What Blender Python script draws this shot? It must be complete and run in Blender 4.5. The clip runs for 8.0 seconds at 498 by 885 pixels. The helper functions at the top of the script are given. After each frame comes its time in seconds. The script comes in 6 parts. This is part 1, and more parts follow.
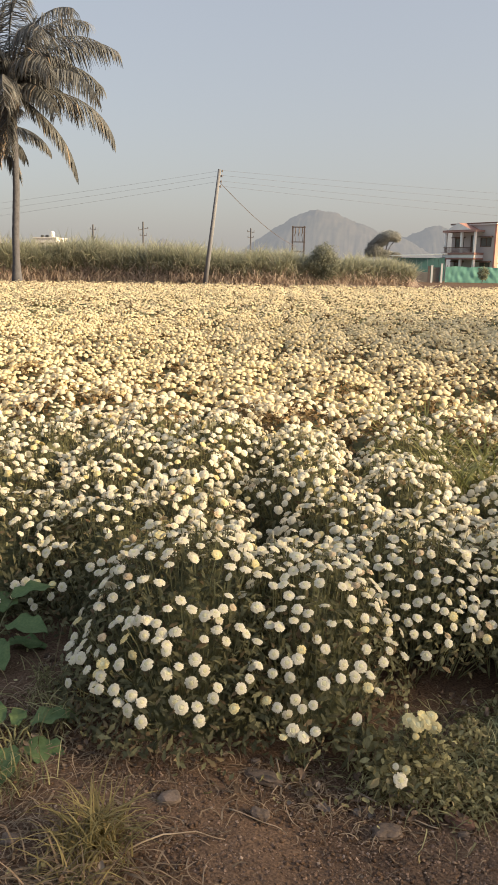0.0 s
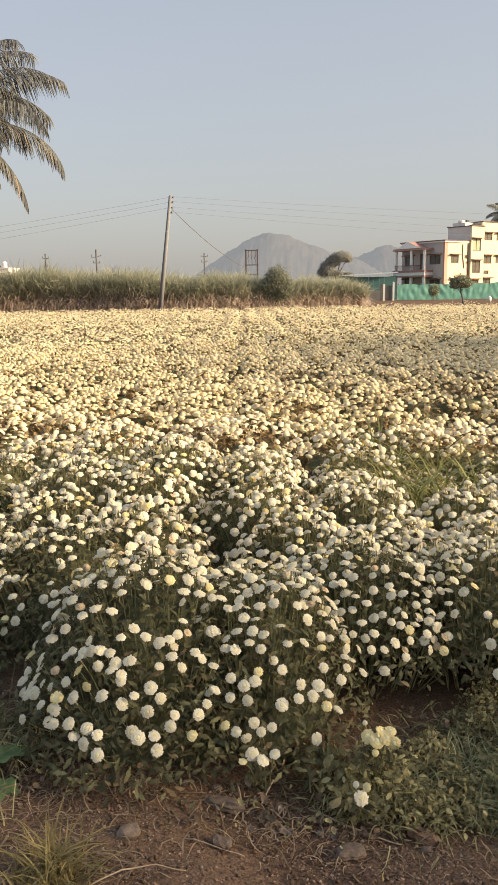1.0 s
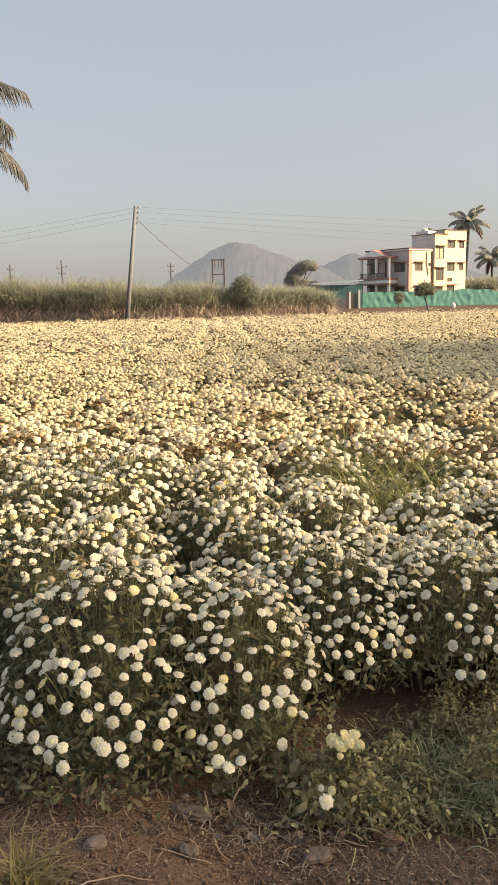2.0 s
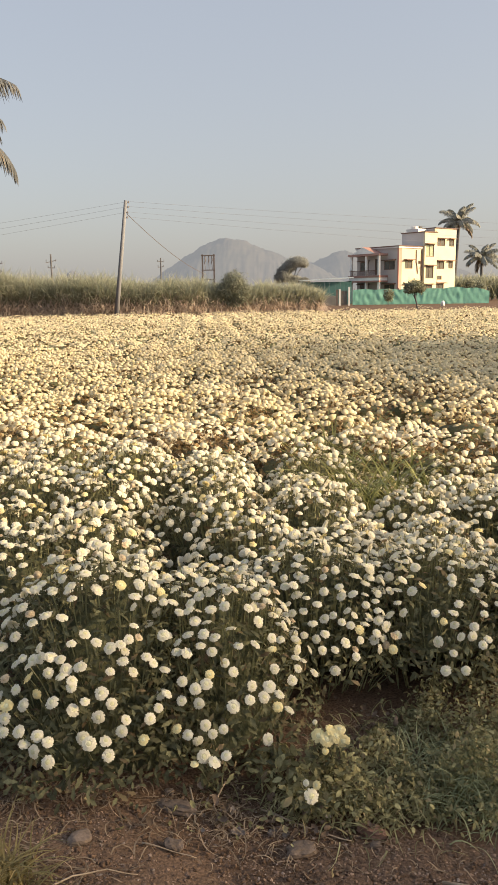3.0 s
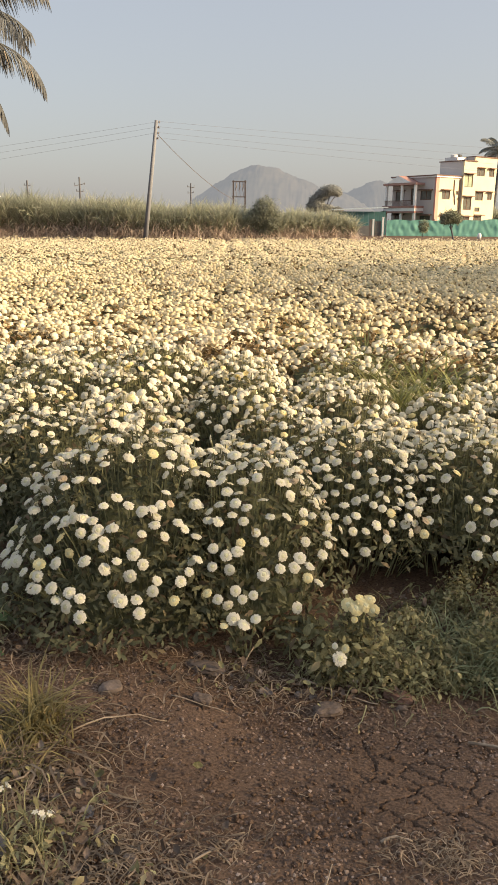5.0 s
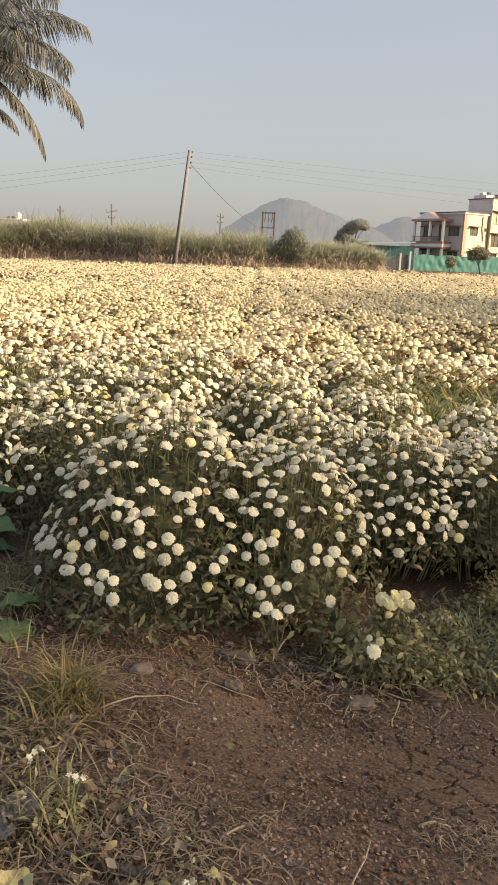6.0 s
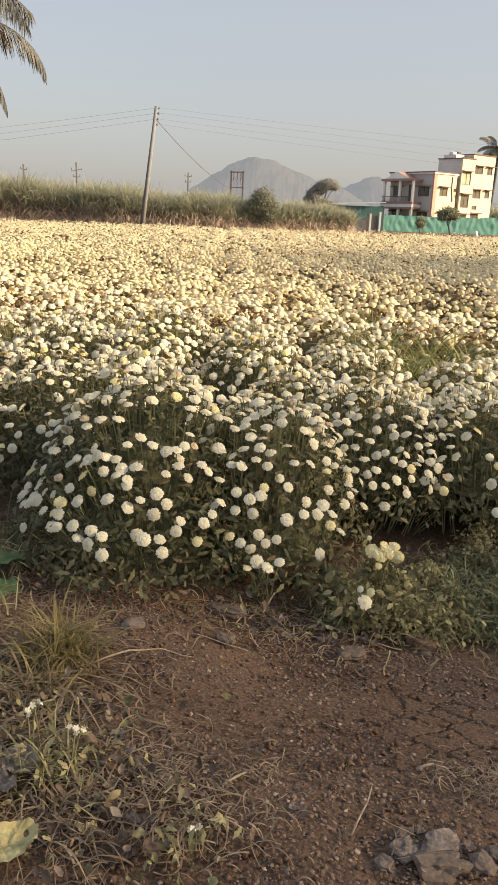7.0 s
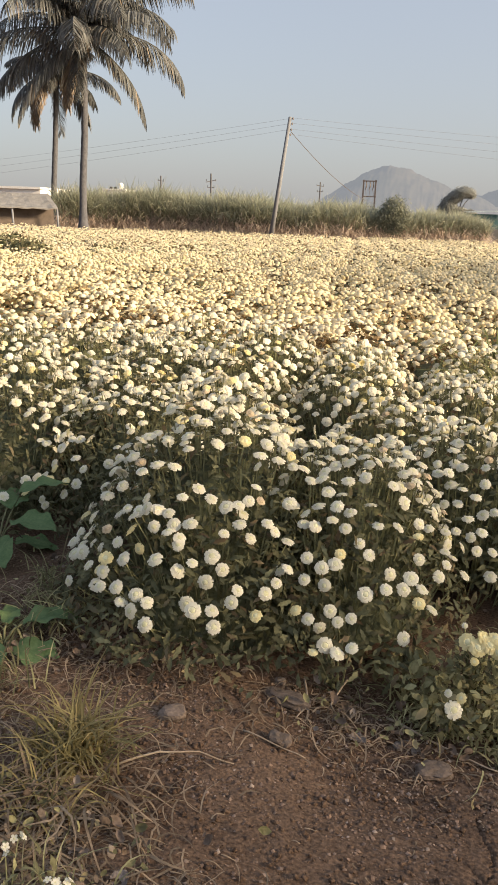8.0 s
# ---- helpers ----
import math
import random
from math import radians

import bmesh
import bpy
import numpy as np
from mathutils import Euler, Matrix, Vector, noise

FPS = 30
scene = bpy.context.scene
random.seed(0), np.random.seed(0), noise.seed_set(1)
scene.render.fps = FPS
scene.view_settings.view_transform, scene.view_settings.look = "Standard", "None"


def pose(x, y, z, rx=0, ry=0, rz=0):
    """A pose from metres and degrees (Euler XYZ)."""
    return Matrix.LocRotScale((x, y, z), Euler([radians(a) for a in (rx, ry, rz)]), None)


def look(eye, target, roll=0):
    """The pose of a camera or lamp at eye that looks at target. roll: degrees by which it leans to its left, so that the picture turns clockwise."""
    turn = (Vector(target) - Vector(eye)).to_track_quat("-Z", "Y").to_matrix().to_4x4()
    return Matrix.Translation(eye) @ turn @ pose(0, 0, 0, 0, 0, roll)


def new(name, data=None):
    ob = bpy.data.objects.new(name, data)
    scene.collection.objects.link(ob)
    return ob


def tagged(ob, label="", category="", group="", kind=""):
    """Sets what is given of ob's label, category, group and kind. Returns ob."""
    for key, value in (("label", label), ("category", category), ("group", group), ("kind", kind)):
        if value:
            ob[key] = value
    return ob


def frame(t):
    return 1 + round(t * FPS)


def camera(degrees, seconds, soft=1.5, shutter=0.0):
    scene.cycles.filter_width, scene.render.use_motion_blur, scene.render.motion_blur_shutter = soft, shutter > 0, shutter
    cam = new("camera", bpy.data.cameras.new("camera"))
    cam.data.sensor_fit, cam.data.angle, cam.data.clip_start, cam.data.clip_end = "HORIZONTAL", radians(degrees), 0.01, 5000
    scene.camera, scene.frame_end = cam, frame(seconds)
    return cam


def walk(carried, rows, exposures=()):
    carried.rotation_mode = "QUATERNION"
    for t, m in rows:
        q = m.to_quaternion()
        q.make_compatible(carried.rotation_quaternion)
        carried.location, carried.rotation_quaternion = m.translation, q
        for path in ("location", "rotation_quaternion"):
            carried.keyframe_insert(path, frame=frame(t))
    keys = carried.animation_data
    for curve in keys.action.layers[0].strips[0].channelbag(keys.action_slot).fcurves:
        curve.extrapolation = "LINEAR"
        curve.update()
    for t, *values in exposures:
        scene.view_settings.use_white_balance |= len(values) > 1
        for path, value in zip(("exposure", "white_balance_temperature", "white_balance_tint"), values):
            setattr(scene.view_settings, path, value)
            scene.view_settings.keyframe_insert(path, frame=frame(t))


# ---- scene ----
cam = camera(35.7, 8.0, 1.1)
PATH = [
    (0, (0.092, -0.0041, 1.338), (-0.1516, 1.9306, 0.892), 1.0),
    (0.5, (0.109, -0.001, 1.335), (-0.1007, 1.9459, 0.93), -0.2),
    (1, (0.133, -0.0008, 1.337), (-0.0138, 1.9554, 0.948), -0.8),
    (1.5, (0.1461, -0.0118, 1.342), (0.0313, 1.9497, 0.972), -0.8),
    (2, (0.1601, -0.0217, 1.341), (0.0913, 1.943, 0.973), -1.4),
    (3.5, (0.1631, -0.0227, 1.337), (0.1274, 1.9362, 0.936), -0.7),
    (4, (0.159, -0.0077, 1.298), (0.1084, 1.9241, 0.784), -0.5),
    (4.2, (0.161, -0.015, 1.270), (0.118, 1.920, 0.767), -1.1),
    (4.5, (0.1441, -0.0128, 1.204), (0.0775, 1.9019, 0.63), 0.6),
    (4.7, (0.1401, -0.0168, 1.183), (0.0626, 1.8938, 0.596), 0.5),
    (5.8, (0.1042, -0.041, 1.067), (-0.0686, 1.9201, 0.712), 1.2),
    (5.9, (0.106, -0.057, 1.068), (-0.057, 1.892, 0.649), 1.4),
    (6, (0.0833, -0.0501, 1.036), (-0.0754, 1.8861, 0.563), 2.1),
    (6.2, (0.086, -0.066, 1.028), (-0.104, 1.849, 0.484), 1.1),
    (6.5, (0.0613, -0.0542, 1.011), (-0.1203, 1.8628, 0.471), 1.5),
    (6.8, (0.048, -0.060, 1.012), (-0.129, 1.853, 0.473), 0.6),
    (7, (0.0332, -0.0374, 1.002), (-0.0443, 1.8802, 0.44), 2.2),
    (7.3, (0.052, -0.018, 1.026), (0.054, 1.882, 0.394), 1.9),
    (7.4, (0.056, 0.022, 1.037), (0.026, 1.913, 0.384), 2.5),
    (7.5, (0.0706, 0.0638, 1.025), (0.0222, 1.9676, 0.414), 2.1),
    (7.6, (0.090, 0.094, 1.030), (-0.013, 2.018, 0.496), 1.0),
    (7.7, (0.100, 0.132, 1.028), (-0.057, 2.062, 0.534), 0.2),
    (7.8, (0.104, 0.184, 1.029), (-0.115, 2.108, 0.531), 0.9),
    (7.9, (0.115, 0.247, 1.029), (-0.209, 2.141, 0.477), 2.0),
    (8, (0.1223, 0.3081, 1.028), (-0.2681, 2.191, 0.476), 2.0),
]
EXPOSURES = [(0, 0.94, 6500, 10), (0.5, 0.98, 6500, 10), (1, 1.0, 6500, 10), (2, 1.0, 6500, 10), (3.5, 0.93, 6500, 10), (4, 0.88, 6500, 10),
             (4.5, 0.98, 6500, 10), (6, 1.0, 6500, 10), (6.5, 1.03, 6500, 10), (7, 1.04, 6500, 10), (7.5, 1.06, 6450, 10), (8, 1.0, 6200, 10)]
walk(cam, [(t, look(eye, target, roll)) for t, eye, target, roll in PATH], EXPOSURES)

# ---------- world, sun, exposure ----------
SUN_AZ, SUN_EL = 100.0, 20.0            # clockwise from +y, above the horizon
world = bpy.data.worlds.new("sky")
scene.world = world
world.use_nodes = True
wn, wl = world.node_tree.nodes, world.node_tree.links
wn.clear()
sky = wn.new("ShaderNodeTexSky")
sky.sky_type, sky.sun_disc = "NISHITA", False
sky.sun_elevation, sky.sun_rotation = radians(SUN_EL), radians(SUN_AZ)
sky.air_density, sky.dust_density, sky.ozone_density = 1.0, 4.0, 1.5
bg_sky, bg_haze = wn.new("ShaderNodeBackground"), wn.new("ShaderNodeBackground")
bg_sky.inputs["Strength"].default_value = 0.10
tex, sep, tint = wn.new("ShaderNodeTexCoord"), wn.new("ShaderNodeSeparateXYZ"), wn.new("ShaderNodeValToRGB")
tint.color_ramp.elements[0].position, tint.color_ramp.elements[0].color = 0.0, (0.925, 0.88, 0.828, 1)
tint.color_ramp.elements[1].position, tint.color_ramp.elements[1].color = 0.42, (0.80, 0.83, 0.90, 1)
zenith = tint.color_ramp.elements.new(1.0)
zenith.color = (1.06, 1.18, 1.42, 1)
wl.new(tex.outputs["Generated"], sep.inputs[0])
wl.new(sep.outputs["Z"], tint.inputs[0])
wl.new(tint.outputs[0], bg_haze.inputs["Color"])
bg_haze.inputs["Strength"].default_value = 0.37
wmix, wout = wn.new("ShaderNodeMixShader"), wn.new("ShaderNodeOutputWorld")
wmix.inputs[0].default_value = 0.6
wl.new(sky.outputs[0], bg_sky.inputs["Color"])
wl.new(bg_sky.outputs[0], wmix.inputs[1])
wl.new(bg_haze.outputs[0], wmix.inputs[2])
wl.new(wmix.outputs[0], wout.inputs[0])

sun = new("sun", bpy.data.lights.new("sun", "SUN"))
sun.data.energy, sun.data.angle, sun.data.color = 5.6, radians(9.0), (1.0, 0.75, 0.47)
to_sun = Vector((math.sin(radians(SUN_AZ)) * math.cos(radians(SUN_EL)),
                 math.cos(radians(SUN_AZ)) * math.cos(radians(SUN_EL)), math.sin(radians(SUN_EL))))
sun.matrix_world = look(to_sun * 200, (0, 0, 0))

# ---------- materials ----------


def mat(name, c1, c2, scale=8.0, rough=0.8, bump=0.2, fine=60.0, vary="", spread=0.25, c3=None, patch=0.6, metal=0.0, thin=0.0, spec=0.3):
    """Two colours mixed by noise at two scales, with bump; vary: 'object' or 'island' shifts the brightness of each piece."""
    m = bpy.data.materials.new(name)
    m.use_nodes = True
    n, l = m.node_tree.nodes, m.node_tree.links
    b = n["Principled BSDF"]
    co = n.new("ShaderNodeTexCoord")
    n1, n2 = n.new("ShaderNodeTexNoise"), n.new("ShaderNodeTexNoise")
    n1.inputs["Scale"].default_value, n1.inputs["Detail"].default_value = scale, 6
    n2.inputs["Scale"].default_value, n2.inputs["Detail"].default_value = fine, 4
    geo = n.new("ShaderNodeNewGeometry")
    for t in (n1, n2):
        l.new(geo.outputs["Position"], t.inputs["Vector"])
    ramp = n.new("ShaderNodeValToRGB")
    ramp.color_ramp.elements[0].position, ramp.color_ramp.elements[1].position = 0.33, 0.68
    ramp.color_ramp.elements[0].color, ramp.color_ramp.elements[1].color = (*c1, 1), (*c2, 1)
    add = n.new("ShaderNodeMath")
    add.operation = "MULTIPLY_ADD"
    add.inputs[1].default_value, add.inputs[2].default_value = patch, 0.5 - patch / 2
    l.new(n1.outputs["Fac"], add.inputs[0])
    add2 = n.new("ShaderNodeMath")
    add2.operation = "MULTIPLY_ADD"
    add2.inputs[1].default_value = 1 - patch
    l.new(n2.outputs["Fac"], add2.inputs[0])
    sub = n.new("ShaderNodeMath")
    sub.operation = "SUBTRACT"
    sub.inputs[1].default_value = (1 - patch) / 2
    l.new(add.outputs[0], sub.inputs[0])
    l.new(sub.outputs[0], add2.inputs[2])
    l.new(add2.outputs[0], ramp.inputs[0])
    out = ramp.outputs[0]
    if vary:
        src = n.new("ShaderNodeObjectInfo").outputs["Random"] if vary == "object" else geo.outputs["Random Per Island"]
        if c3:
            mx = n.new("ShaderNodeMix")
            mx.data_type = "RGBA"
            st = n.new("ShaderNodeMapRange")
            st.inputs["From Min"].default_value, st.inputs["From Max"].default_value = 0.82, 1.05
            l.new(src, st.inputs["Value"])
            l.new(st.outputs[0], mx.inputs["Factor"])
            l.new(out, mx.inputs["A"])
            mx.inputs["B"].default_value = (*c3, 1)
            out = mx.outputs["Result"]
        hsv = n.new("ShaderNodeHueSaturation")
        fr = n.new("ShaderNodeMath")
        fr.operation = "MULTIPLY"
        fr.inputs[1].default_value = 7.31
        fr2 = n.new("ShaderNodeMath")
        fr2.operation = "FRACT"
        mr = n.new("ShaderNodeMapRange")
        mr.inputs["To Min"].default_value, mr.inputs["To Max"].default_value = 1 - spread, 1 + spread
        l.new(src, fr.inputs[0])
        l.new(fr.outputs[0], fr2.inputs[0])
        l.new(fr2.outputs[0], mr.inputs["Value"])
        l.new(mr.outputs[0], hsv.inputs["Value"])
        l.new(out, hsv.inputs["Color"])
        out = hsv.outputs[0]
    l.new(out, b.inputs["Base Color"])
    b.inputs["Roughness"].default_value, b.inputs["Metallic"].default_value = rough, metal
    b.inputs["Specular IOR Level"].default_value = spec
    if bump:
        bp = n.new("ShaderNodeBump")
        bp.inputs["Strength"].default_value, bp.inputs["Distance"].default_value = bump, 0.5 / fine
        l.new(n2.outputs["Fac"], bp.inputs["Height"])
        l.new(bp.outputs[0], b.inputs["Normal"])
    if thin:
        tr, ms = n.new("ShaderNodeBsdfTranslucent"), n.new("ShaderNodeMixShader")
        l.new(out, tr.inputs["Color"])
        ms.inputs[0].default_value = thin
        l.new(b.outputs[0], ms.inputs[1])
        l.new(tr.outputs[0], ms.inputs[2])
        l.new(ms.outputs[0], n["Material Output"].inputs["Surface"])
    return m


SOIL = mat("soil", (0.058, 0.0355, 0.0225), (0.200, 0.130, 0.085), 2.3, 0.95, 1.0, 140, patch=0.27, spec=0.15)
STONE = mat("stone", (0.105, 0.078, 0.058), (0.205, 0.155, 0.12), 30, 0.9, 0.5, 120, "object", 0.2)
PALE_ROCK = mat("pale_rock", (0.105, 0.080, 0.063), (0.25, 0.203, 0.168), 40, 0.95, 1.0, 160, "object", 0.15)
BRICK = mat("brick", (0.19, 0.105, 0.072), (0.30, 0.185, 0.135), 18, 0.9, 0.5, 160)
GRIT = mat("grit", (0.095, 0.056, 0.036), (0.27, 0.185, 0.13), 20, 0.95, 0.3, 150, "island", 0.45, c3=(0.38, 0.30, 0.235))
PETAL = mat("petal", (0.77, 0.725, 0.565), (0.85, 0.815, 0.68), 30, 0.75, 0.15, 260, "object", 0.07, thin=0.38, spec=0.15)
PETAL_Y = mat("petal_yellow", (0.81, 0.71, 0.36), (0.88, 0.80, 0.50), 30, 0.75, 0.15, 260, "object", 0.08, thin=0.38, spec=0.15)
PETAL_O = mat("petal_faded", (0.52, 0.40, 0.25), (0.72, 0.61, 0.43), 60, 0.85, 0.2, 260, "object", 0.2, thin=0.3, spec=0.1)
CORE = mat("flower_core", (0.66, 0.62, 0.33), (0.80, 0.77, 0.54), 90, 0.85, 0.3, 400, "object", 0.1, thin=0.2)
# yellower petals carry the sun's warmth over the field, less so close by
PETAL_SUN_WARM = mat("petal_sun_warm", (0.77, 0.655, 0.40), (0.86, 0.77, 0.55), 3, 0.75, 0.1, 120, "island", 0.10, c3=(0.78, 0.66, 0.36), thin=0.38, spec=0.15)
PETAL_NEAR = mat("petal_near_field", (0.79, 0.695, 0.48), (0.87, 0.80, 0.62), 8, 0.75, 0.1, 200, "island", 0.10, c3=(0.80, 0.69, 0.42), thin=0.38, spec=0.15)
LEAF = mat("leaf", (0.080, 0.083, 0.044), (0.195, 0.186, 0.102), 9, 0.7, 0.2, 150, "island", 0.45, c3=(0.20, 0.130, 0.077), thin=0.32, spec=0.15)
FIELD_LEAF = mat("field_leaf", (0.135, 0.090, 0.042), (0.24, 0.168, 0.080), 9, 0.6, 0.2, 150, "island", 0.45, c3=(0.25, 0.15, 0.075), thin=0.3)
# leaf colour darkened for the shade deep between the leaves
LEAF_SHADE = mat("leaf_shade", (0.045, 0.050, 0.024), (0.13, 0.13, 0.06), 22, 0.85, 0.8, 70)
STEM = mat("stem", (0.14, 0.145, 0.07), (0.28, 0.27, 0.14), 20, 0.7, 0.1, 200, "island", 0.3)
WEED = mat("weed", (0.150, 0.142, 0.062), (0.42, 0.385, 0.205), 6, 0.7, 0.15, 120, "island", 0.5, c3=(0.32, 0.235, 0.14), thin=0.36, spec=0.15)
BROAD = mat("broad_leaf", (0.095, 0.155, 0.065), (0.165, 0.225, 0.10), 30, 0.7, 0.4, 120, thin=0.25, spec=0.12)
DRY = mat("dry_grass", (0.145, 0.10, 0.062), (0.33, 0.25, 0.165), 12, 0.9, 0.2, 160, "island", 0.4, thin=0.15)
TWIG = mat("pale_twig", (0.22, 0.165, 0.11), (0.42, 0.335, 0.24), 30, 0.9, 0.3, 200)
DEAD_LEAF = mat("dead_leaf", (0.125, 0.098, 0.080), (0.30, 0.25, 0.215), 30, 0.9, 0.6, 160, "island", 0.3)
YELLOW_LEAF = mat("yellow_leaf", (0.24, 0.195, 0.085), (0.50, 0.45, 0.215), 26, 0.75, 0.5, 120, patch=0.8)
CANE = mat("cane_leaf", (0.295, 0.312, 0.225), (0.425, 0.435, 0.33), 1.2, 0.8, 0.1, 40, "island", 0.22, c3=(0.47, 0.425, 0.325), thin=0.58, spec=0.1)
CANE_DRY = mat("cane_dry", (0.55, 0.46, 0.385), (0.71, 0.615, 0.53), 1.5, 0.9, 0.1, 40, "island", 0.25, thin=0.58)
FROND = mat("frond", (0.118, 0.126, 0.124), (0.205, 0.211, 0.205), 1.2, 0.6, 0.1, 40, "island", 0.4, c3=(0.22, 0.20, 0.18), thin=0.35, spec=0.15)
# fronds of the far palms, lightened in colour to imitate haze
FROND_HAZE = mat("hazed_frond", (0.33, 0.345, 0.31), (0.45, 0.455, 0.41), 1.2, 0.7, 0.1, 40, "island", 0.2, thin=0.4, spec=0.1)
FROND_DRY = mat("frond_dry", (0.215, 0.17, 0.125), (0.33, 0.27, 0.205), 2, 0.85, 0.1, 40, "island", 0.3, thin=0.2)
BARK = mat("palm_bark", (0.062, 0.064, 0.072), (0.125, 0.126, 0.136), 5, 0.95, 0.8, 26)
# distant tree leaves, made paler and greyer to stand for haze
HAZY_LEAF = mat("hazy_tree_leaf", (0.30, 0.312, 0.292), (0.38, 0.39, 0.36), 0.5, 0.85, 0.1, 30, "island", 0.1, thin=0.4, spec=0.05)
FAR_HAZE_LEAF = mat("far_haze_leaf", (0.175, 0.195, 0.135), (0.285, 0.295, 0.21), 1.0, 0.75, 0.1, 30, "island", 0.25, thin=0.35, spec=0.1)
TREE_LEAF = mat("tree_leaf", (0.060, 0.075, 0.038), (0.12, 0.13, 0.072), 1.0, 0.6, 0.1, 30, "island", 0.4, thin=0.2)
CONCRETE = mat("pole_concrete", (0.15, 0.158, 0.172), (0.215, 0.222, 0.235), 3, 0.9, 0.3, 60)
WEATHERED = mat("weathered_pole", (0.088, 0.088, 0.094), (0.135, 0.134, 0.14), 3, 0.9, 0.3, 60)
IRON = mat("dark_iron", (0.11, 0.095, 0.09), (0.18, 0.15, 0.14), 5, 0.7, 0.2, 60, metal=0.3)
WIRE = mat("wire", (0.36, 0.36, 0.36), (0.46, 0.46, 0.46), 5, 0.5, 0, 60, metal=0.5)
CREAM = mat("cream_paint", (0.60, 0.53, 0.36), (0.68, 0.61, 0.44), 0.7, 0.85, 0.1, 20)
SALMON = mat("salmon_paint", (0.48, 0.245, 0.19), (0.56, 0.31, 0.25), 1.0, 0.85, 0.1, 20)
ROOF_TILE = mat("red_roof", (0.29, 0.16, 0.13), (0.39, 0.225, 0.185), 2.0, 0.85, 0.3, 14)
BROWN_TRIM = mat("brown_trim", (0.12, 0.07, 0.05), (0.20, 0.12, 0.09), 2.0, 0.8, 0.1, 20)
PANE = mat("window_pane", (0.05, 0.05, 0.045), (0.12, 0.12, 0.10), 2.0, 0.12, 0, 20, spec=0.5)
PANE_GREEN = mat("green_pane", (0.22, 0.29, 0.20), (0.34, 0.40, 0.28), 2.0, 0.15, 0, 20, spec=0.5)
PORCH_PAINT = mat("dusty_red_paint", (0.34, 0.205, 0.17), (0.43, 0.27, 0.23), 1.0, 0.85, 0.1, 20)
GREY_WALL = mat("grey_plaster", (0.24, 0.225, 0.21), (0.34, 0.32, 0.30), 1.0, 0.9, 0.2, 20)
# bush leaf colour with haze painted in
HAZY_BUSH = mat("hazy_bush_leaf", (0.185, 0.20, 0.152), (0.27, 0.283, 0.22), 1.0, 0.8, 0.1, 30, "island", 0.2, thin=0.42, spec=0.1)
# house walls away from the sun: their shade is put into this greyer colour
SHADED_WALL = mat("shaded_pinkish_grey", (0.46, 0.42, 0.395), (0.54, 0.50, 0.475), 0.7, 0.85, 0.1, 20)
WHITE = mat("white_paint", (0.70, 0.69, 0.66), (0.82, 0.81, 0.78), 1.2, 0.8, 0.1, 30)
DULL_WALL = mat("compound_wall", (0.15, 0.15, 0.145), (0.22, 0.215, 0.205), 2.0, 0.9, 0.2, 30)
TEAL = mat("teal_sheet", (0.05, 0.135, 0.135), (0.085, 0.19, 0.185), 1.0, 0.6, 0.1, 20)
PALE_SHEET = mat("pale_sheet", (0.42, 0.50, 0.52), (0.58, 0.64, 0.66), 1.0, 0.5, 0.1, 20)
NET = mat("green_net", (0.18, 0.44, 0.345), (0.25, 0.52, 0.42), 1.5, 0.7, 0.3, 30, thin=0.2)
THATCH = mat("hut_roof", (0.155, 0.15, 0.14), (0.25, 0.243, 0.23), 2.2, 0.95, 0.5, 24)
HUT_WALL = mat("hut_wall", (0.10, 0.082, 0.068), (0.185, 0.15, 0.125), 2.0, 0.95, 0.3, 24)
PLASTIC = mat("black_plastic", (0.03, 0.03, 0.03), (0.06, 0.06, 0.06), 5, 0.5, 0, 40)


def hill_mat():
    """Dry slope far away; an emission mixed in stands for the haze."""
    m = mat("hazed_hill_slope", (0.08, 0.085, 0.066), (0.155, 0.14, 0.115), 0.012, 0.95, 0, 0.05)
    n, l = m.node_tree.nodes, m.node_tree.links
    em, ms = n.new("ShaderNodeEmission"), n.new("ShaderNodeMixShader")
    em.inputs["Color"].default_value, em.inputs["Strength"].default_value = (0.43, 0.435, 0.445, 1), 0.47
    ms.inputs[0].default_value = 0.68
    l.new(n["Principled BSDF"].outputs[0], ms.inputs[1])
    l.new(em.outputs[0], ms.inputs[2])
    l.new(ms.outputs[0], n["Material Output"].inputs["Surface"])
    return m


HILL = hill_mat()

# ---------- mesh helpers ----------


